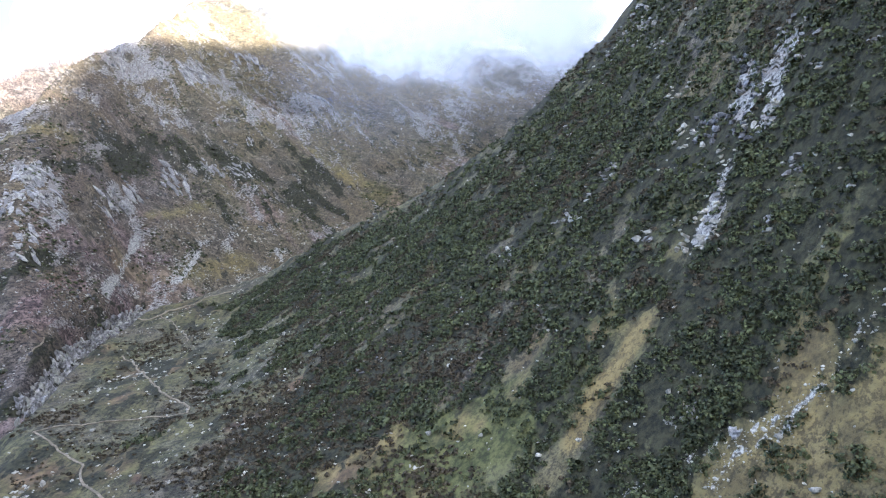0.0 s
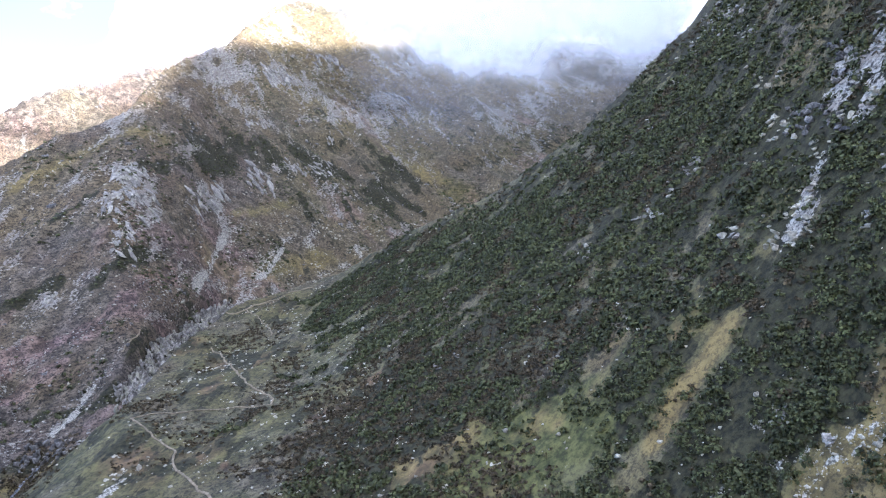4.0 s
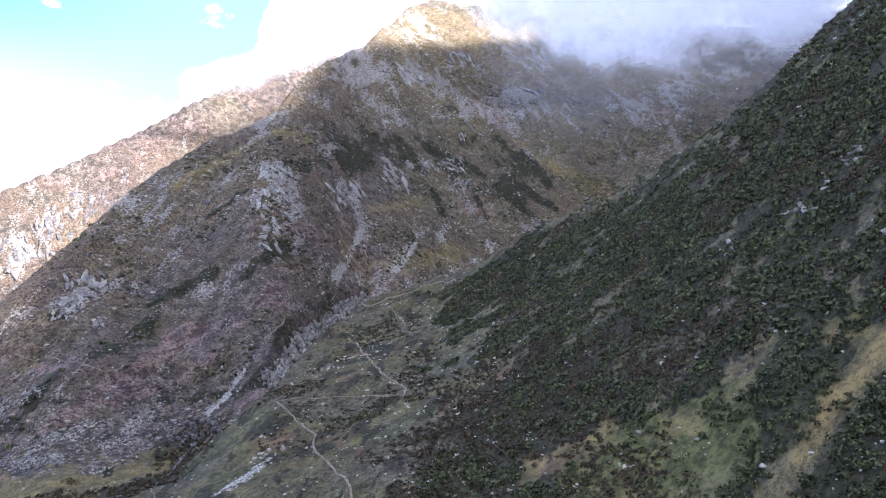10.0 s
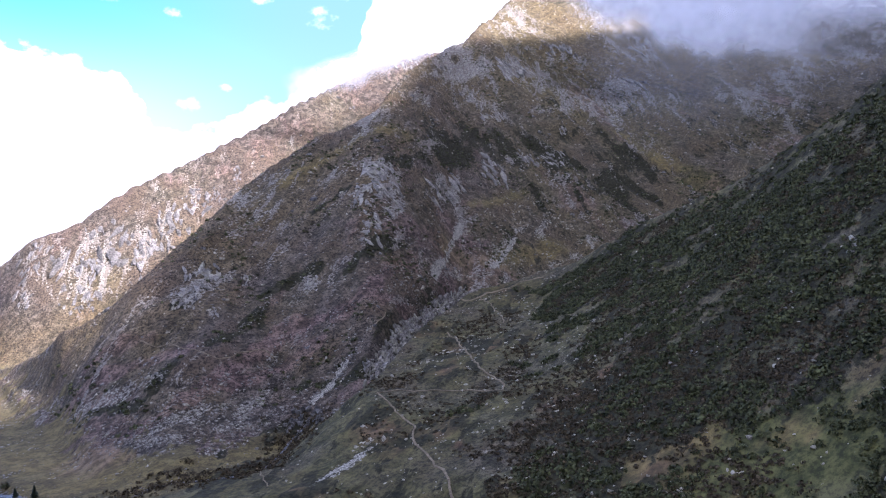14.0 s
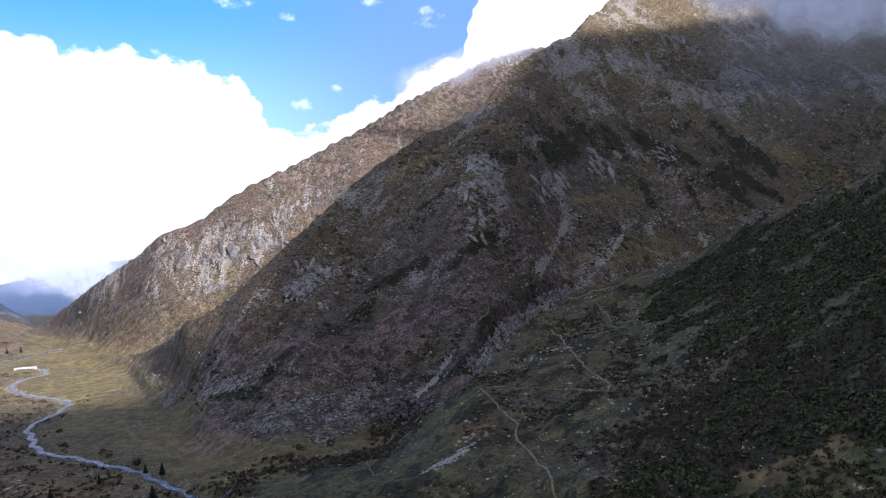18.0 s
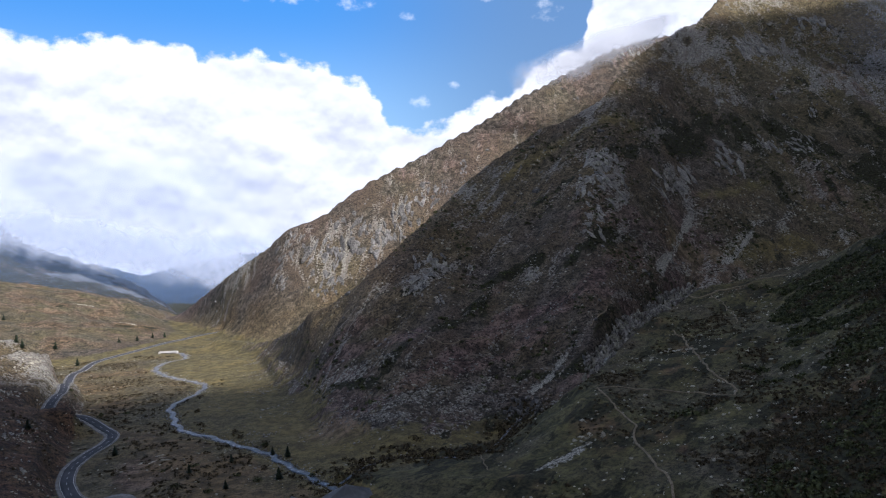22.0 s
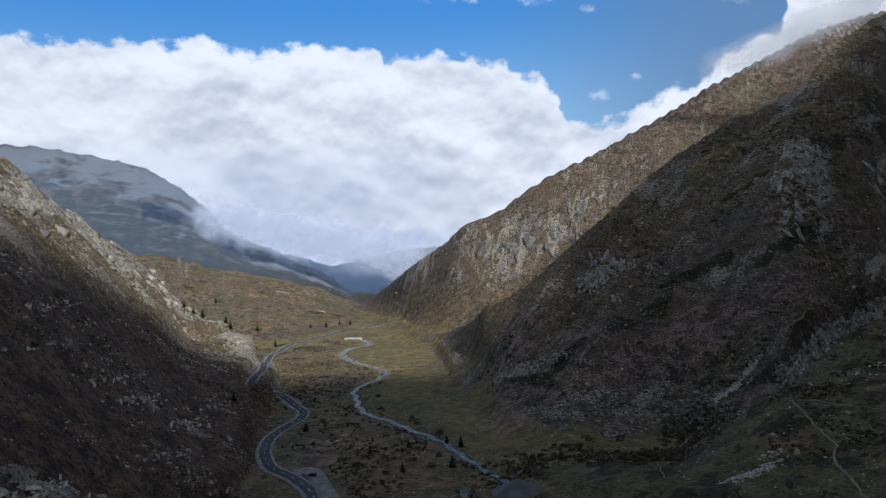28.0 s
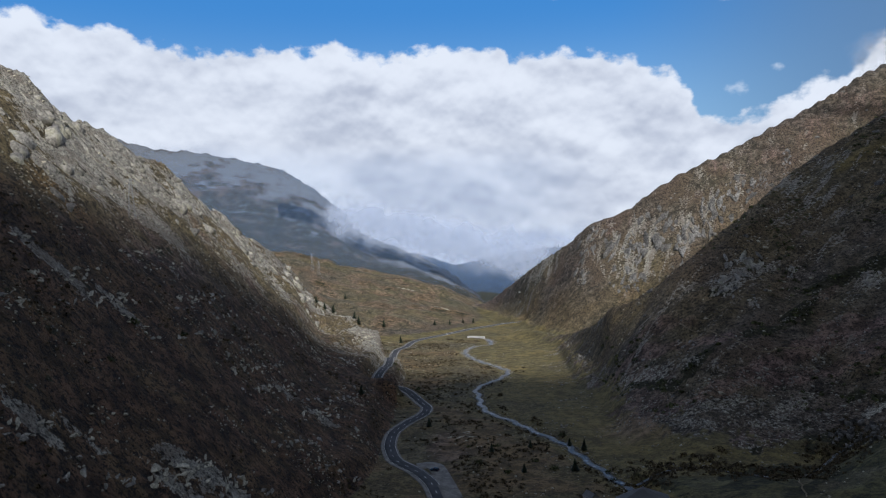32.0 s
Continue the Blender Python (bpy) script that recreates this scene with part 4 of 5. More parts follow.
boulders(60, 34, 50, 260, 520, 1, 0.5, 1.5, "pale boulder lying on the grass by the trail", "boulders by the trail")
boulders(90, -40, -6, 150, 420, 5, 0.4, 1.2, "lichened grey boulder lying on brown heath", "boulders on the heath")


def outcrop(x, y, w, h, label, group, blocks, proud=0.35, most=22, tall=1.0, slab=False, level=False):
    """Bedrock that breaks through the turf: a cluster of leaning blocks."""
    z = float(ground_z(x, y))
    ob = thing("outcrop", (x, y, z), label, "rock outcrop", group)
    out = Vector((x, y, 0)).normalized()
    side = Vector((out.y, -out.x, 0))
    n = int(min(most, max(5, w * h / 6)))
    s0 = 0.8 * math.sqrt(w * h / n)
    for _ in range(n):
        t, v = random.uniform(-0.5, 0.5) * w, random.uniform(-0.5, 0.5) * h
        k = np.linspace(-1.2, 1.2, 61) * (w + 4)
        px, py = x + side.x * t + out.x * k, y + side.y * t + out.y * k
        pz = ground_z(px, py)
        i = int(np.argmin(np.abs((pz - EYE.z) / np.hypot(px, py) - (z - EYE.z) / math.hypot(x, y) - v / math.hypot(x, y)) + 0.0004 * np.abs(k)))
        p, q = Vector((px[i], py[i], 0)), float(pz[i])
        s_ = s0 * random.uniform(0.55, 1.25)
        if slab:  # long plates that lie down the slope
            e = 6.0
            gx, gy = [float(ground_z(p.x + e * ux, p.y + e * uy) - ground_z(p.x - e * ux, p.y - e * uy)) / (2 * e) for ux, uy in ((1, 0), (0, 1))]
            nrm = Vector((-gx, -gy, 1)).normalized()
            fall = Vector((-gx, -gy, -gx * gx - gy * gy)).normalized()
            contour = nrm.cross(fall)
            turned = Matrix((contour, -fall, nrm) if level else (fall, contour, nrm)).transposed().to_4x4()
            m = pose(p.x - x, p.y - y, q - z + (proud - 0.3) * s_) @ turned @ pose(0, 0, 0, random.uniform(-14, 14), random.uniform(-8, 8), random.uniform(-22, 22))
            part("block", random.choice(blocks), ob, m=m @ Matrix.Diagonal((s_ * random.uniform(1.3, 2.6), s_ * random.uniform(0.35, 0.8), s_ * random.uniform(0.3, 0.6), 1)))
            continue
        if tall > 2:  # upright columns
            part("block", random.choice(blocks), ob, m=pose(p.x - x, p.y - y, q - z + 0.3 * s_, random.uniform(-9, 9), random.uniform(-9, 9), random.uniform(0, 360)) @ Matrix.Diagonal((s_ * random.uniform(0.6, 1), s_ * random.uniform(0.5, 0.8), s_ * random.uniform(1.1, 2.2), 1)))
            continue
        m = pose(p.x - x, p.y - y, q - z + (proud - 0.3) * s_, random.uniform(-25, 25), random.uniform(-25, 25), random.uniform(0, 360))
        part("block", random.choice(blocks), ob, m=m @ Matrix.Diagonal((s_ * random.uniform(0.8, 1.5), s_ * random.uniform(0.6, 1), s_ * random.uniform(0.5, 1.0) * tall, 1)))


for row in OUT_R1[:4]:
    outcrop(*row, "dark wet cliff blocks in the gully head", "cliffs of the gully", BLOCKS_DARK, 0.5)
for row in OUT_R1[4:]:
    outcrop(*row, "bleached pale rock washed clean in the gully", "rocks of the gully", BLOCKS_PALE)
for row in OUT_R2 + OUT_R3:
    outcrop(*row, "pale grey outcrop breaking through alder shrubs", "outcrops on the shrub slope", BLOCKS)
for row in OUT_T:
    outcrop(*row, "pale flat rocks bedded in grass by the trail", "rocks by the trail", BLOCKS_PALE, 0.2, 10)
for row in OUT_N:
    outcrop(*row, "dark rock step at the mouth of the gorge", "gorge walls", BLOCKS_DARK, 0.6, 12, 1.8)
for row in OUT_F1 + OUT_F2:
    outcrop(*row, "pale grey granite cliff on the mountain face", "outcrops on the mountain face", BLOCKS, 0.34, 19, slab=True)
for row in CLIFF_S:
    outcrop(*row, "brown-grey rib of rock on the sunlit face", "ribs of the sunlit face", BLOCKS_DARK, 0.15, 18, slab=True)
for row in CLIFF_L:
    outcrop(*row, "broken grey rock of the sunlit crest", "crest rocks", BLOCKS, 0.15, 14, slab=True)
for row in SLAB_L + SLAB_L2:
    outcrop(*row, "low lichened rock slab bedded in brown heath", "slabs on the heath", BLOCKS_PALE, 0.22, 34, slab=True, level=True)
for p in sample(600, -43, -7, 150, 520, lambda x, y, w, u: (w == 5) * step(0.55, 0.4, u) * step(-0.1, 0.2, fbm(x, y, 60, 3, 33)) * clear_of_ways(x, y, 12))[:48]:
    outcrop(p[0], p[1], random.uniform(6, 20), random.uniform(1.5, 3.5), "low lichened rock slab bedded in brown heath", "slabs on the heath", BLOCKS, 0.2, 18, slab=True, level=True)
for k in range(1, len(GORGE_WAY) - 1, 2):
    gx, gy = GORGE_WAY[k, :2] * (1 + 6 / np.hypot(*GORGE_WAY[k, :2]))
    outcrop(gx, gy, 13, 14, "steep grey gorge wall of split rock", "gorge walls", BLOCKS, 0.7, 16, 2.2)


# ---- shrubs and trees ----
def tuft(seed, n=26, leaf=0.55, low=0.0, tall=0.9):
    """A round shrub of many small leaf sprays."""
    rng = np.random.default_rng(seed)
    lobes = rng.normal(0, 0.35, (4, 3)) * (1, 1, 0.4)
    verts, faces = [], []
    for i in range(n):
        d = rng.normal(0, 1, 3)
        d[2] = abs(d[2]) * 0.9 + low
        d /= np.linalg.norm(d)
        c = (d * rng.uniform(0.55, 0.95) + lobes[i % 4]) * (1, 1, tall)
        u = np.cross(d, rng.normal(0, 1, 3))
        u /= np.linalg.norm(u)
        w = np.cross(d, u) + d * rng.uniform(-0.25, 0.25)
        s_ = leaf * rng.uniform(0.6, 1.2)
        k = len(verts)
        verts += [c - u * s_ * 0.5 - w * s_ * 0.5, c + u * s_ * 0.45 - w * s_ * 0.4 + d * 0.1, c + u * s_ * 0.3 + w * s_ * 0.6, c - u * s_ * 0.5 + w * s_ * 0.4 - d * 0.12]
        faces.append((k, k + 1, k + 2, k + 3))
    return np.array(verts), np.array(faces)


TUFTS = [tuft(k, 46, 0.34) for k in range(10)]
COARSE = [tuft(20 + k, 22, 0.5) for k in range(8)]
SMALL = [tuft(50 + k, 14, 0.75, tall=0.7) for k in range(8)]


def thicket(x, y, w, u):
    n = fbm(x, y, 28, 3, 14)
    a, r = polar(x, y)
    k = (w == 1) * step(-0.2, 0.0, n + 0.12 + 0.12 * step(64, 80, a))
    k = k * step(-0.15, 0.3, (a - 51) / 12 + 1.3 * fbm(x, y, 50, 4, 15))
    k = k * (1 - 0.95 * step(7, 3.5, reach(x, y, YELLOW))) * (1 - 0.85 * blob(x, y, 160, -12, 14, 20)) * (1 - 0.8 * blob(x, y, 209, 82, 10, 24)) * (1 - 0.85 * blob(x, y, 208, 114, 13, 20))
    band = fbm((0.92 * y - 0.4 * x) / 3, 0.92 * x + 0.4 * y, 14, 3, 29)
    k = k * (1 - 0.85 * step(9, 3, reach(x, y, OPEN_R) + 14 * fbm(x, y, 16, 3, 81))) * (0.4 + 0.6 * step(-0.12, 0.1, band + 0.1 * step(230, 330, r)))
    for bx, by, rw, rh in OUT_R1 + OUT_R2:
        k = k * (1 - 0.9 * blob(x, y, bx, by, 0.5 * rw + 0.5, 0.6 * rh + 0.5, -math.degrees(math.atan2(bx, by))))
    k = k * (1 - 0.9 * patches(x, y, GOLD_R, 0.5 * fbm(x, y, 16, 3, 81)))
    k = k * off_trail(x, y) * (1 - step(0.8, 0.97, u) * 0.8) * (1 - 0.6 * blob(x, y, 240, 160, 42, 40))
    return k


def clumped(at, most):
    """Draws shrubs together into clumps of a few."""
    heart = at[::4].repeat(4, 0)[:len(at), :2] + RNG.normal(0, 1, (len(at), 2)) * 1.7
    who, _ = on_form(heart[:, 0], heart[:, 1])
    heart = heart[(who == 1) & off_trail(heart[:, 0], heart[:, 1])][:most]
    return np.column_stack([heart, ground_z(heart[:, 0], heart[:, 1])])


at = clumped(sample(160000, 36, 104, 110, 560, thicket), 37000)
close = np.hypot(at[:, 0], at[:, 1]) < 235
brown = fbm(at[:, 0], at[:, 1], 45, 4, 27) + 0.5 * fbm(at[:, 0], at[:, 1], 7, 2, 28) + 0.5 * patches(at[:, 0], at[:, 1], BROWN_R, fbm(at[:, 0], at[:, 1], 20, 3, 25)) > 0.24
scatter("russet_thicket", COARSE, at[brown], RNG.uniform(0.6, 1.6, int(brown.sum())), HEATH, "russet-brown shrubs mixed into the alder slope", "shrubs", 0.1, rng=RNG)
close, at = close[~brown], at[~brown]
for spot, kinds in ((at[close], TUFTS), (at[~close], COARSE)):
    scatter("alder_thicket", kinds, spot, RNG.uniform(0.7, 2.3, len(spot)), ALDER, "dense blue-green alder thicket over the steep slope", "shrubs", 0.1, rng=RNG)
at = sample(30000, 28, 80, 180, 520, lambda x, y, w, u: (w == 1) * off_trail(x, y) * step(28, 46, polar(x, y)[0] + 20 * fbm(x, y, 40, 2, 26)) * step(-0.05, 0.3, fbm(x, y, 40, 3, 16) + 0.7 * blob(x, y, 240, 160, 55, 50)))[:8000]
scatter("dwarf_heath", SMALL, at, RNG.uniform(0.5, 1.3, len(at)), HEATH, "dwarf brown heath shrubs between the alders", "shrubs", 0.1, rng=RNG)
at = sample(30000, 12, 78, 420, 1250, lambda x, y, w, u: (w == 3) * step(0.05, 0.3, fbm(x, y, 70, 3, 18) + 0.12 + 0.5 * patches(x, y, SCRUB_F, 0.5 * fbm(x, y, 16, 3, 81)) - 0.06) * 0.8)[:9000]
scatter("face_shrubs", SMALL, at, RNG.uniform(0.8, 2.0, len(at)), ALDER, "dark alder scrub in patches on the mountain face", "shrubs", 0.1, rng=RNG)
at = sample(26000, -46, 4, 110, 700, lambda x, y, w, u: ((w == 5) | (w == 0)) * step(0.0, 0.35, fbm(x, y, 40, 3, 19)) * step(0.7, 0.45, u) * clear_of_ways(x, y, 8) * 0.8)[:7000]
scatter("slope_heath", SMALL, at, RNG.uniform(0.4, 1.1, len(at)), HEATH, "low brown heath and juniper on the dark slope", "shrubs", 0.1, rng=RNG)
scatter("bank_heath", COARSE, BANK_BUSHES, RNG.uniform(0.4, 1.5, len(BANK_BUSHES)), HEATH, "brown heath bushes between road and stream", "shrubs", 0.1, rng=RNG)
bank = STREAM_WAY[:120, :2].repeat(4, 0) + RNG.normal(0, 1, (480, 2)) * 9
bank = bank[(reach(bank[:, 0], bank[:, 1], STREAM_WAY[:, :2]) > 5.5) & (fbm(bank[:, 0], bank[:, 1], 30, 2, 20) > 0.08)]
side = SIDE_WAY[:, :2].repeat(10, 0) + RNG.normal(0, 1, (len(SIDE_WAY) * 10, 2)) * 8
bank = np.vstack([bank, side])
scatter("stream_willows", COARSE, np.column_stack([bank, ground_z(bank[:, 0], bank[:, 1])]), RNG.uniform(0.8, 1.9, len(bank)), HEATH, "low grey-brown willows along the stream", "shrubs", 0.1, rng=RNG)


def stem_mesh(seed):
    bm = bmesh.new()
    rnd = random.Random(seed)
    for _ in range(4):
        tilt = pose(rnd.uniform(-0.2, 0.2), rnd.uniform(-0.2, 0.2), 0.3, rnd.uniform(-35, 35), rnd.uniform(-35, 35), 0)
        bmesh.ops.create_cone(bm, cap_ends=True, segments=6, radius1=0.06, radius2=0.02, depth=1.0, matrix=tilt)
    return mesh_bm("stem", bm, BARK)


FOLIAGE = [mesh_from("foliage", *tuft(80 + k, 60, 0.36), ALDER) for k in range(5)]
STEMS = [stem_mesh(k) for k in range(3)]


def shrub(x, y, s_, label, group):
    ob = thing("shrub", (x, y, float(ground_z(x, y)) - 0.1), label, "shrub", group, turn=random.uniform(0, 360))
    part("foliage", random.choice(FOLIAGE), ob, m=Matrix.Diagonal((s_, s_, s_ * random.uniform(0.8, 1.1), 1)))
    part("stem", random.choice(STEMS), ob, m=Matrix.Diagonal((s_, s_, s_, 1)))


for x_, y_, _ in sample(900, 74, 103, 125, 190, lambda x, y, w, u: (w == 1) * 0.6)[:110]:
    shrub(x_, y_, random.uniform(0.9, 1.9), "blue-green alder shrub growing on the grassy slope", "shrubs on the near slope")
for x_, y_ in BUSHES:
    shrub(x_, y_, random.uniform(1.6, 2.4), "dark green rounded bush standing near the stream", "bushes by the stream")


def spruce(seed, height=9.0):
    rng = np.random.default_rng(seed)
    verts, faces = [], []
    z = 0.1
    while z < 0.97:
        reach_ = (1 - z) ** 0.7 * 0.33 * rng.uniform(0.75, 1.15)
        for k in range(9):
            th = 2 * math.pi * (k + rng.uniform(-0.4, 0.4)) / 9
            rr_ = reach_ * rng.uniform(0.65, 1.15)
            d, n = np.array([math.cos(th), math.sin(th), 0]), np.array([-math.sin(th), math.cos(th), 0])
            i = len(verts)
            w = 0.35 * rr_ + 0.012
            verts += [d * 0.02 + (0, 0, z + 0.035), d * rr_ * 0.6 + n * w + (0, 0, z - 0.02), d * rr_ + (0, 0, z - 0.05 * rng.uniform(0.5, 1.5)), d * rr_ * 0.6 - n * w + (0, 0, z - 0.025)]
            faces.append((i, i + 1, i + 2, i + 3))
        z += 0.06 * rng.uniform(0.7, 1.2)
    return np.array(verts) * height, np.array(faces)


CROWNS = [mesh_from("crown", *spruce(k), NEEDLES) for k in range(5)]
bm = bmesh.new()
bmesh.ops.create_cone(bm, cap_ends=True, segments=8, radius1=0.2, radius2=0.03, depth=8.6, matrix=pose(0, 0, 4.1))
TRUNK = mesh_bm("trunk", bm, BARK)


def tree(x, y, s_, label, group):
    ob = thing("spruce_tree", (x, y, float(ground_z(x, y)) - 0.15), label, "tree", group, turn=random.uniform(0, 360))
    m = Matrix.Diagonal((s_ * 1.15, s_ * 1.15, s_, 1))
    part("trunk", TRUNK, ob, m=m)
    part("crown", random.choice(CROWNS), ob, m=m)


for x_, y_ in TREES:
    far = math.hypot(x_, y_)
    tree(x_, y_, random.uniform(0.5, 0.8) if far < 600 else random.uniform(0.7, 1.1), "dark green spruce standing alone in the valley", "valley spruces")


# ---- buildings, bridge, masts and car ----
def pavilion(x, y, radius, eave, top, turn):
    ob = thing("mountain_pavilion", (x, y, float(ground_z(x, y)) - 0.2), "large building with a faceted grey sheet-metal roof", "building", turn=turn)
    n = 8
    ring = lambda r, z, k: Vector((r * 1.15 * math.cos(2 * math.pi * k / n), r * 0.9 * math.sin(2 * math.pi * k / n), z))
    for k in range(n):
        bm = bmesh.new()
        vs = [bm.verts.new(p) for p in (ring(radius * 0.86, 0, k), ring(radius * 0.86, 0, k + 1), ring(radius * 0.86, eave + 0.4, k + 1), ring(radius * 0.86, eave + 0.4, k))]
        f = bm.faces.new(vs)
        bmesh.ops.solidify(bm, geom=[f], thickness=0.3)
        wall = part("wall", mesh_bm("wall", bm, RENDERED), ob)
        bm = bmesh.new()
        a_, b_2, c_, d_ = ring(radius, eave, k), ring(radius, eave, k + 1), ring(0.25, top, k + 1), ring(0.25, top, k)
        f = bm.faces.new([bm.verts.new(p) for p in (a_, b_2, c_, d_)])
        bmesh.ops.solidify(bm, geom=[f], thickness=0.18)
        part("roof_panel", mesh_bm("roof_panel", bm, ROOFING), ob)
        bm = bmesh.new()
        mid = (ring(radius * 0.875, eave * 0.55, k) + ring(radius * 0.875, eave * 0.55, k + 1)) / 2
        ang = math.degrees(math.atan2(mid.y, mid.x))
        bmesh.ops.create_cube(bm, size=1, matrix=Matrix.Translation(mid) @ pose(0, 0, 0, 0, 0, ang) @ Matrix.Diagonal((0.2, 2.4, 1.5, 1)))
        part("window", mesh_bm("window", bm, DARK_GLASS), wall, "dark window")
    bm = bmesh.new()
    bmesh.ops.create_cone(bm, cap_ends=True, segments=8, radius1=0.5, radius2=0.15, depth=0.6, matrix=pose(0, 0, top + 0.1))
    part("roof_cap", mesh_bm("roof_cap", bm, ROOFING), ob)


DARK_GLASS = plain("dark_glass", (0.02, 0.025, 0.03), 0.08)


def chapel(x, y, turn):
    ob = thing("small_house", (x, y, float(ground_z(x, y)) - 0.2), "small white rendered house with a grey gable roof", "house", turn=turn)
    w, l, e, t_ = 2.0, 2.6, 2.8, 4.6
    for sx in (-1, 1):
        bm = bmesh.new()
        box(bm, sx * w - 0.15, sx * w + 0.15, -l, l, 0, e)
        part("side_wall", mesh_bm("side_wall", bm, RENDERED), ob)
        bm = bmesh.new()
        f = bm.faces.new([bm.verts.new(p) for p in ((sx * (w + 0.4), -l - 0.3, e - 0.3), (sx * (w + 0.4), l + 0.3, e - 0.3), (0, l + 0.3, t_), (0, -l - 0.3, t_))])
        bmesh.ops.solidify(bm, geom=[f], thickness=0.15)
        part("roof_slope", mesh_bm("roof_slope", bm, ROOFING), ob)
        bm = bmesh.new()
        f = bm.faces.new([bm.verts.new(p) for p in ((-w, sx * l, 0), (w, sx * l, 0), (w, sx * l, e), (0, sx * l, t_ - 0.1), (-w, sx * l, e))])
        bmesh.ops.solidify(bm, geom=[f], thickness=0.3)
        part("gable_wall", mesh_bm("gable_wall", bm, RENDERED), ob)
    bm = bmesh.new()
    box(bm, -0.5, 0.5, -l - 0.2, -l - 0.05, 0, 2.0)
    part("door", mesh_bm("door", bm, BARK), ob, "dark wooden door")


pavilion(78, 280, 10.5, 4.5, 9.5, 20)
chapel(59, 290, 25)


def lattice_mast(x, y, height, label):
    ob = thing("power_pylon", (x, y, float(ground_z(x, y)) - 0.3), label, "pylon", "power line", turn=35)

    def bar(name, p, q, r, parent=ob):
        p, q = Vector(p), Vector(q)
        bm = bmesh.new()
        bmesh.ops.create_cone(bm, cap_ends=True, segments=5, radius1=r, radius2=r, depth=(q - p).length, matrix=Matrix.Translation((p + q) / 2) @ (q - p).to_track_quat("Z", "Y").to_matrix().to_4x4())
        return part(name, mesh_bm(name, bm, STEEL), parent)

    b0, b1 = height * 0.085, 0.35
    for sx, sy in ((1, 1), (1, -1), (-1, 1), (-1, -1)):
        bar("leg", (sx * b0, sy * b0, 0), (sx * b1, sy * b1, height), 0.09)
    lv = np.linspace(0, 1, 7) ** 0.8
    for l0, l1 in zip(lv[:-1], lv[1:]):
        w0, w1 = b0 + (b1 - b0) * l0, b0 + (b1 - b0) * l1
        for sx, sy, ex, ey in ((1, 1, -1, 1), (-1, 1, -1, -1), (-1, -1, 1, -1), (1, -1, 1, 1)):
            bar("brace", (sx * w0, sy * w0, height * l0), (ex * w1, ey * w1, height * l1), 0.05)
    for k, l in ((0.72, 3.4), (0.84, 2.8), (0.96, 2.0)):
        arm = bar("crossarm", (-l, 0, height * k), (l, 0, height * k), 0.09)
        for sx in (-l, l):
            bar("insulator", (sx, 0, height * k), (sx, 0, height * k - 1.1), 0.1, arm)


lattice_mast(-156, 358, 21, "grey lattice steel power pylon on the sunlit slope")
lattice_mast(-218, 1176, 27, "grey lattice steel power pylon on the far knoll")
lattice_mast(-205, 1164, 24, "grey lattice steel power pylon on the far knoll")


def footbridge():
    (x0, y0), (x1, y1) = BRIDGE
    l = math.hypot(x1 - x0, y1 - y0)
    x, y = (x0 + x1) / 2, (y0 + y1) / 2
    ob = thing("bridge", (x, y, float(ground_z(x, y)) + 1.5), "low white concrete bridge over the stream", "bridge", turn=math.degrees(math.atan2(y1 - y0, x1 - x0)))
    for name, b in (("deck", (-l / 2, l / 2, -1.8, 1.8, -0.1, 0.3)), ("parapet", (-l / 2, l / 2, -1.9, -1.65, 0.3, 1.3)), ("parapet", (-l / 2, l / 2, 1.65, 1.9, 0.3, 1.3)),
                    ("abutment", (-l / 2, -l / 2 + 1.5, -1.8, 1.8, -3.5, -0.1)), ("abutment", (l / 2 - 1.5, l / 2, -1.8, 1.8, -3.5, -0.1))):
        bm = bmesh.new()
        box(bm, *b, bevel=0.05)
        part(name, mesh_bm(name, bm, RENDERED), ob)


footbridge()


def parked_car(x, y, turn):
    ob = thing("car", (x, y, float(ground_z(x, y)) + 0.33), "dark blue estate car parked on the gravel lay-by", "car", turn=turn)
    paint, tyre, red = plain("car_paint", (0.02, 0.03, 0.06), 0.25, 0.3), plain("tyre", (0.02, 0.02, 0.02), 0.9), plain("lamp_red", (0.4, 0.02, 0.02), 0.3)
    bm = bmesh.new()
    box(bm, -0.9, 0.9, -2.15, 2.15, 0.3, 0.85, 0.12)
    part("body", mesh_bm("body", bm, paint), ob)
    bm = bmesh.new()
    vs = box(bm, -0.8, 0.8, -1.9, 0.9, 0.84, 1.42)
    for v in vs:
        if v.co.z > 1.2:
            v.co.x *= 0.85
            v.co.y = v.co.y * 0.82 - 0.15
    part("windows", mesh_bm("windows", bm, DARK_GLASS), ob, "dark glazed cabin")
    bm = bmesh.new()
    box(bm, -0.68, 0.68, -1.68, 0.55, 1.42, 1.5, 0.03)
    part("roof", mesh_bm("roof", bm, paint), ob)
    for sx in (-0.8, 0.8):
        for sy in (-1.35, 1.35):
            bm = bmesh.new()
            bmesh.ops.create_cone(bm, cap_ends=True, segments=14, radius1=0.33, radius2=0.33, depth=0.22, matrix=pose(sx, sy, 0.33, 0, 90, 0))
            part("wheel", mesh_bm("wheel", bm, tyre), ob)
        bm = bmesh.new()
        box(bm, sx - 0.1, sx + 0.1, -2.19, -2.1, 0.6, 0.78)
        part("tail_light", mesh_bm("tail_light", bm, red), ob)


parked_car(-6.5, 335, 65)

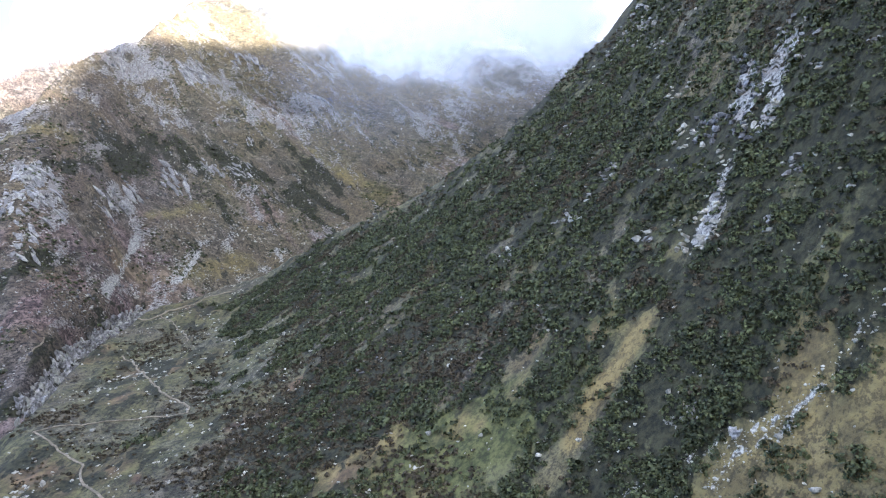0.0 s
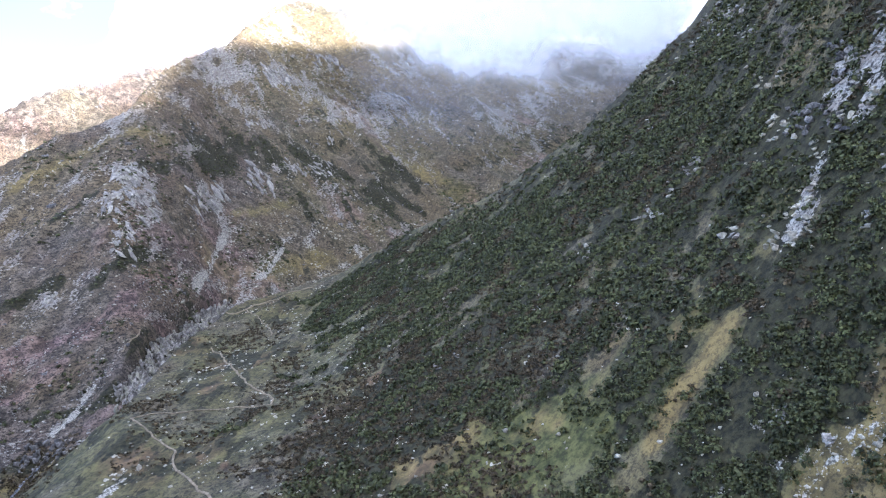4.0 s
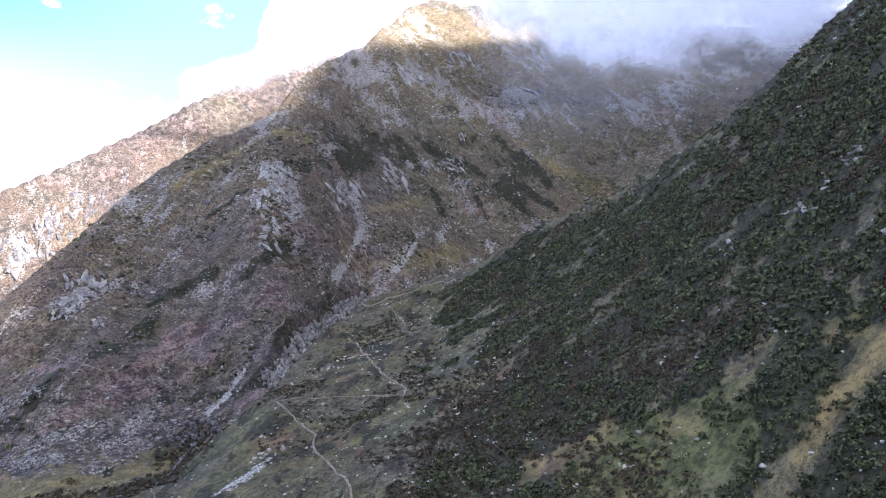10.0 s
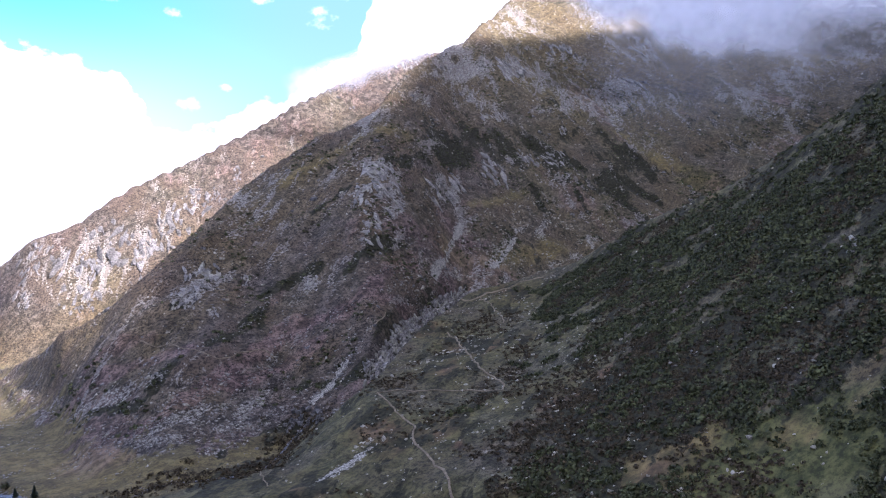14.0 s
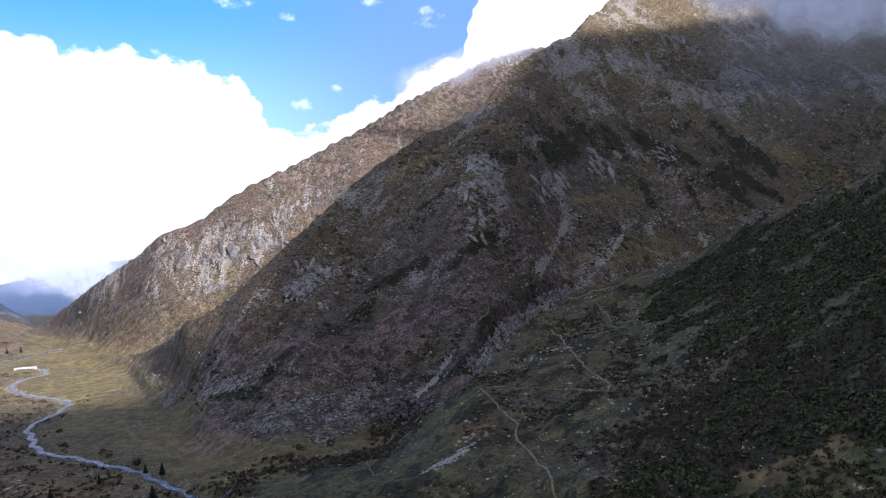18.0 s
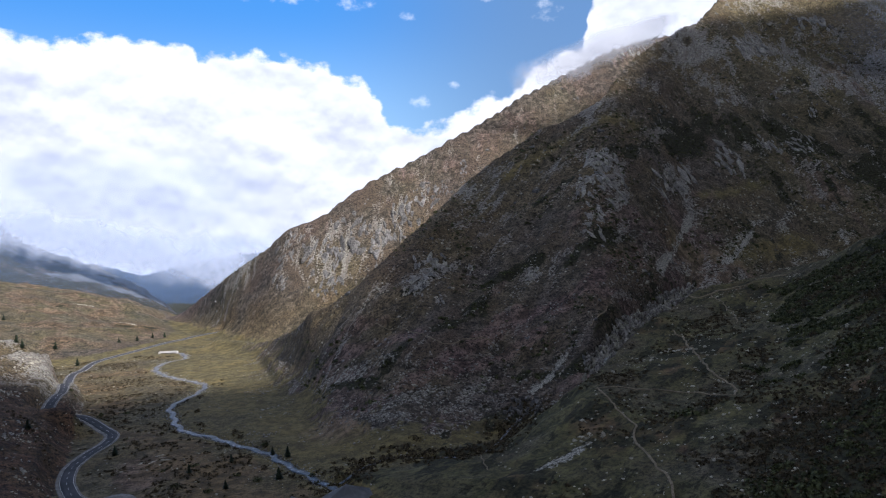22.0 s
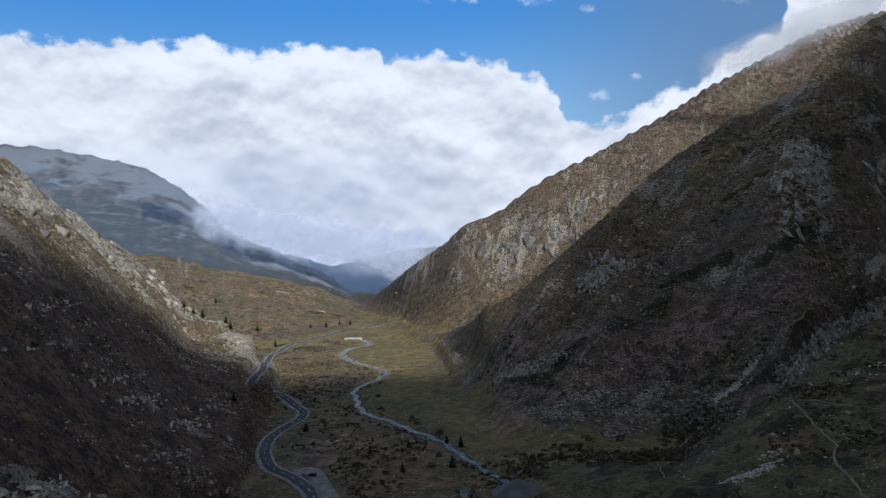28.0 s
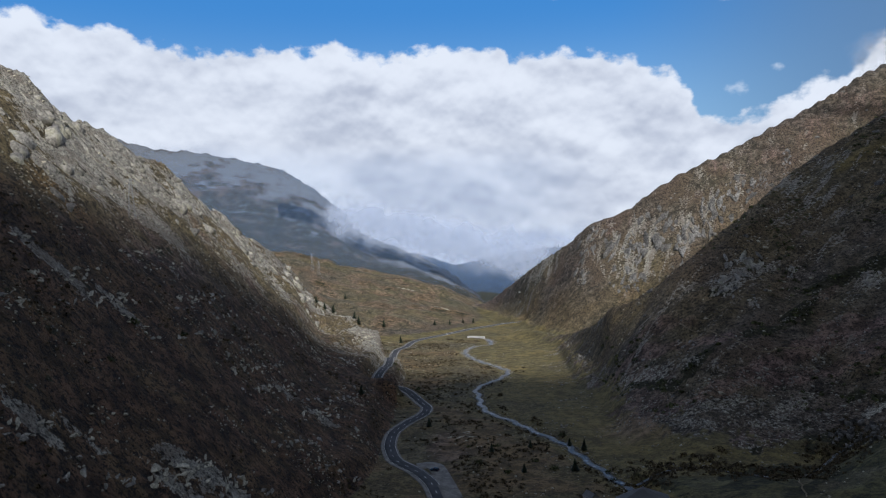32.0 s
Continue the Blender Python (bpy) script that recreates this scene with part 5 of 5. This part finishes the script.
# ---- sky with clouds, far behind everything ----
def build_backdrop():
    m = bpy.data.materials.new("cloudy_sky")
    m.use_nodes = True
    t = m.node_tree
    t.nodes.clear()
    out = t.nodes.new("ShaderNodeOutputMaterial")
    em = t.nodes.new("ShaderNodeEmission")
    t.links.new(em.outputs[0], out.inputs[0])
    uv = t.nodes.new("ShaderNodeUVMap")
    uv.uv_map = "sky"
    sep = t.nodes.new("ShaderNodeSeparateXYZ")
    t.links.new(uv.outputs[0], sep.inputs[0])
    bearing, height = sep.outputs[0], sep.outputs[1]

    def puffs(size, detail, dy=0.0):
        mp = t.nodes.new("ShaderNodeMapping")
        mp.inputs["Location"].default_value = (3.1, dy, 0)
        mp.inputs["Scale"].default_value = (1, 1.35, 1)
        t.links.new(uv.outputs[0], mp.inputs[0])
        n = t.nodes.new("ShaderNodeTexNoise")
        n.inputs["Scale"].default_value, n.inputs["Detail"].default_value, n.inputs["Roughness"].default_value = 1 / size, detail, 0.55
        t.links.new(mp.outputs[0], n.inputs[0])
        return n.outputs["Fac"]

    top = t.nodes.new("ShaderNodeFloatCurve")  # upper edge of the cloud bank, 0..1 for 0..25 degrees
    cu = top.mapping.curves[0]
    pts = [(-34, 14.5), (-30, 14.8), (-28.3, 14.2), (-24.3, 14.2), (-22, 13.4), (-19.3, 12.8), (-14.4, 13), (-10.5, 13.2), (-8.2, 14.2), (-7, 13.1), (-3.4, 12.9), (-0.2, 13.5), (5.1, 13.4), (5.7, 12.2),
           (7.6, 12.7), (10.3, 12.7), (13.7, 12.1), (16.6, 10.8), (18.3, 10.5), (19.4, 8.8), (20.2, 7.2), (22.6, 6.9), (24.9, 7.2), (27.7, 9.0), (30, 9.3), (31.8, 11.2), (33.9, 12.0), (35.7, 12.8), (36.3, 15.5), (38, 18), (46, 19), (50, 22)]
    for k, (bx, hy) in enumerate(pts):
        p = ((bx + 34) / 84, hy / 25)
        if k in (0, len(pts) - 1):
            cu.points[0 if k == 0 else -1].location = p
        else:
            cu.points.new(*p)
    for p in cu.points:
        p.handle_type = "VECTOR"
    top.mapping.update()
    t.links.new(calc(t, "DIVIDE", calc(t, "ADD", bearing, 34.0), 84.0), top.inputs["Value"])
    edge = calc(t, "MULTIPLY", top.outputs[0], 25.0)
    centred = lambda v, f: calc(t, "MULTIPLY", calc(t, "SUBTRACT", v, 0.5), f)
    rough = calc(t, "ADD", centred(puffs(1.6, 8), 2.6), centred(puffs(4.0, 4, 7.0), 2.0))
    d = calc(t, "ADD", calc(t, "SUBTRACT", edge, height), rough)
    mask = ramp(t, d, -0.25, 0.5)
    blue = mix(t, ramp(t, height, 3, 17), (0.3, 0.5, 0.68), (0.06, 0.228, 0.53))
    blue = mix(t, calc(t, "MULTIPLY", ramp(t, bearing, 12, 34), 0.8), blue, (0.115, 0.2, 0.325))
    # torn scraps of cloud beside the bank
    scraps = None
    for bx, hy, wx, wy in ((12, 16.9, 4.5, 0.9), (18, 16.4, 2.5, 0.6), (22, 15.5, 0.9, 0.5), (22.8, 8.9, 1.3, 0.8), (25.3, 10.2, 0.7, 0.4), (33, 15.3, 1.6, 1.2), (28.5, 16.6, 1.4, 0.5), (34.5, 17.2, 1.5, 0.8)):
        ux, uy = calc(t, "DIVIDE", calc(t, "SUBTRACT", bearing, bx), wx), calc(t, "DIVIDE", calc(t, "SUBTRACT", height, hy), wy)
        near = calc(t, "SUBTRACT", 1.0, calc(t, "ADD", calc(t, "MULTIPLY", ux, ux), calc(t, "MULTIPLY", uy, uy)), clamp=True)
        scraps = near if scraps is None else calc(t, "MAXIMUM", scraps, near)
    wisp = calc(t, "MULTIPLY", ramp(t, calc(t, "ADD", scraps, centred(puffs(1.4, 9, 4.0), 4.5)), 0.5, 2.1), ramp(t, scraps, 0.0, 0.5))
    blue = mix(t, calc(t, "MULTIPLY", wisp, 0.6), blue, (0.72, 0.76, 0.8))
    lit = calc(t, "MULTIPLY", calc(t, "SUBTRACT", puffs(6, 3.5), puffs(6, 3.5, 1.2)), 1.1)
    lit = calc(t, "ADD", lit, calc(t, "MULTIPLY", calc(t, "SUBTRACT", puffs(1.9, 6), puffs(1.9, 3, 0.45)), 0.3))
    lit = calc(t, "ADD", lit, calc(t, "MULTIPLY", calc(t, "SUBTRACT", puffs(14, 2, 2.0), 0.5), 1.1))
    lit = calc(t, "ADD", lit, calc(t, "MULTIPLY", ramp(t, d, 5.0, 0.0), 0.2))
    shade = ramp(t, calc(t, "ADD", lit, 0.46), 0.1, 0.75)
    white = mix(t, shade, (0.4, 0.43, 0.5), (0.72, 0.74, 0.77))
    t.links.new(mix(t, mask, blue, white), em.inputs[0])
    em.inputs[1].default_value = 1.0
    verts, faces, uvs = [], [], []
    bs, hs = np.linspace(-60, 120, 91), np.linspace(-8, 30, 20)
    for hh in hs:
        for bb in bs:
            verts.append((4720 * math.sin(radians(bb)), 4720 * math.cos(radians(bb)), 120 + 4720 * math.tan(radians(hh))))
            uvs.append((bb, hh))
    w = len(bs)
    for p in range(len(hs) - 1):
        for q in range(w - 1):
            faces.append((p * w + q, p * w + q + 1, (p + 1) * w + q + 1, (p + 1) * w + q))
    me = mesh_from("backdrop", verts, faces, m)
    lay = me.uv_layers.new(name="sky")
    lay.data.foreach_set("uv", np.array([uvs[v] for f in faces for v in f], np.float32).ravel())
    tagged(new("backdrop", me), "blue autumn sky with a bank of white cumulus cloud", "sky", kind="structure")


build_backdrop()


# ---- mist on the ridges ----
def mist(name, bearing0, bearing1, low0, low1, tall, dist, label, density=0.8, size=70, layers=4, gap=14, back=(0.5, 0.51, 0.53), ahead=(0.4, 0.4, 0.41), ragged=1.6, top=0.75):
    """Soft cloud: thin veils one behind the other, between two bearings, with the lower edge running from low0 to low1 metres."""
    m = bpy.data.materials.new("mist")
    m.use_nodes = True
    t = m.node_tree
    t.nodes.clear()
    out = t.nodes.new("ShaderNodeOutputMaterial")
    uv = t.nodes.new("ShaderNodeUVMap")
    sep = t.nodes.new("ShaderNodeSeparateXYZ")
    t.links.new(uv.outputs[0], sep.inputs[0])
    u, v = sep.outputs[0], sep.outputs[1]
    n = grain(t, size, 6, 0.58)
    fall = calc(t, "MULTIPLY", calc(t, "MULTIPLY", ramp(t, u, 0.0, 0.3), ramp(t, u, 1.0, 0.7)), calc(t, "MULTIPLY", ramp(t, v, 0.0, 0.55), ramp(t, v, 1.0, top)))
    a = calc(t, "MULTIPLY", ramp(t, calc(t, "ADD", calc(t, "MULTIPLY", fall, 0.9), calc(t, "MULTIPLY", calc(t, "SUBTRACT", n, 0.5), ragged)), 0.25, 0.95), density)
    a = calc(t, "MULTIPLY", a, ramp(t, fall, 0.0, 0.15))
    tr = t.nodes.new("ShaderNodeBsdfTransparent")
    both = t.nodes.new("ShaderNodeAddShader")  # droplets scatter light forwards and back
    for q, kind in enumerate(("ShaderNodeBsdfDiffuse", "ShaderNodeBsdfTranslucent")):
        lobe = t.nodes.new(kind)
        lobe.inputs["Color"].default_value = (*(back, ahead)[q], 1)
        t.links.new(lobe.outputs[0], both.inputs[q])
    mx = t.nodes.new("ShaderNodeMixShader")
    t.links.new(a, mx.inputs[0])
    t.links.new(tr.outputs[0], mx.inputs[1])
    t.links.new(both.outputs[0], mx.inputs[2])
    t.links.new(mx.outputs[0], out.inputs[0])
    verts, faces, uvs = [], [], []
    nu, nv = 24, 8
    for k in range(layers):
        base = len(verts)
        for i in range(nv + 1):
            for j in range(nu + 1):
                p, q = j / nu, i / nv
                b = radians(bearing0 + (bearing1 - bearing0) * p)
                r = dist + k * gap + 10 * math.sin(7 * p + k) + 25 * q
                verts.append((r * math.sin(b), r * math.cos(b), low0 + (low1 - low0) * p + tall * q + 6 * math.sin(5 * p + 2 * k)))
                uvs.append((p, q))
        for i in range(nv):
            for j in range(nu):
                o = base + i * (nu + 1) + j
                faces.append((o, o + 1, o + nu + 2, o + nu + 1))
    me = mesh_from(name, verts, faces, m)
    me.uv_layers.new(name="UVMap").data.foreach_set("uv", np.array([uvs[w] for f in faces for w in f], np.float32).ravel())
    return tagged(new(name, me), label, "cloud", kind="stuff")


mist("peak_cloud", 48, 88, 285, 250, 330, 1100, "thick white cloud wrapped round the mountain top", 0.8, 110, 4, back=(0.62, 0.63, 0.65), ahead=(0.36, 0.36, 0.37))
mist("valley_cloud", -13, 14, 20, -190, 300, 2050, "grey-white cloud pouring over the far valley side", 0.5, 90, 4, back=(0.4, 0.43, 0.49), ahead=(0.3, 0.32, 0.37), top=0.4)
mist("ridge_mist", 28, 45, 255, 345, 75, 1030, "thin bright mist drifting along the ridge", 0.32, 45, 3)
# distance haze added as single tinted sheets that pale the slopes behind them
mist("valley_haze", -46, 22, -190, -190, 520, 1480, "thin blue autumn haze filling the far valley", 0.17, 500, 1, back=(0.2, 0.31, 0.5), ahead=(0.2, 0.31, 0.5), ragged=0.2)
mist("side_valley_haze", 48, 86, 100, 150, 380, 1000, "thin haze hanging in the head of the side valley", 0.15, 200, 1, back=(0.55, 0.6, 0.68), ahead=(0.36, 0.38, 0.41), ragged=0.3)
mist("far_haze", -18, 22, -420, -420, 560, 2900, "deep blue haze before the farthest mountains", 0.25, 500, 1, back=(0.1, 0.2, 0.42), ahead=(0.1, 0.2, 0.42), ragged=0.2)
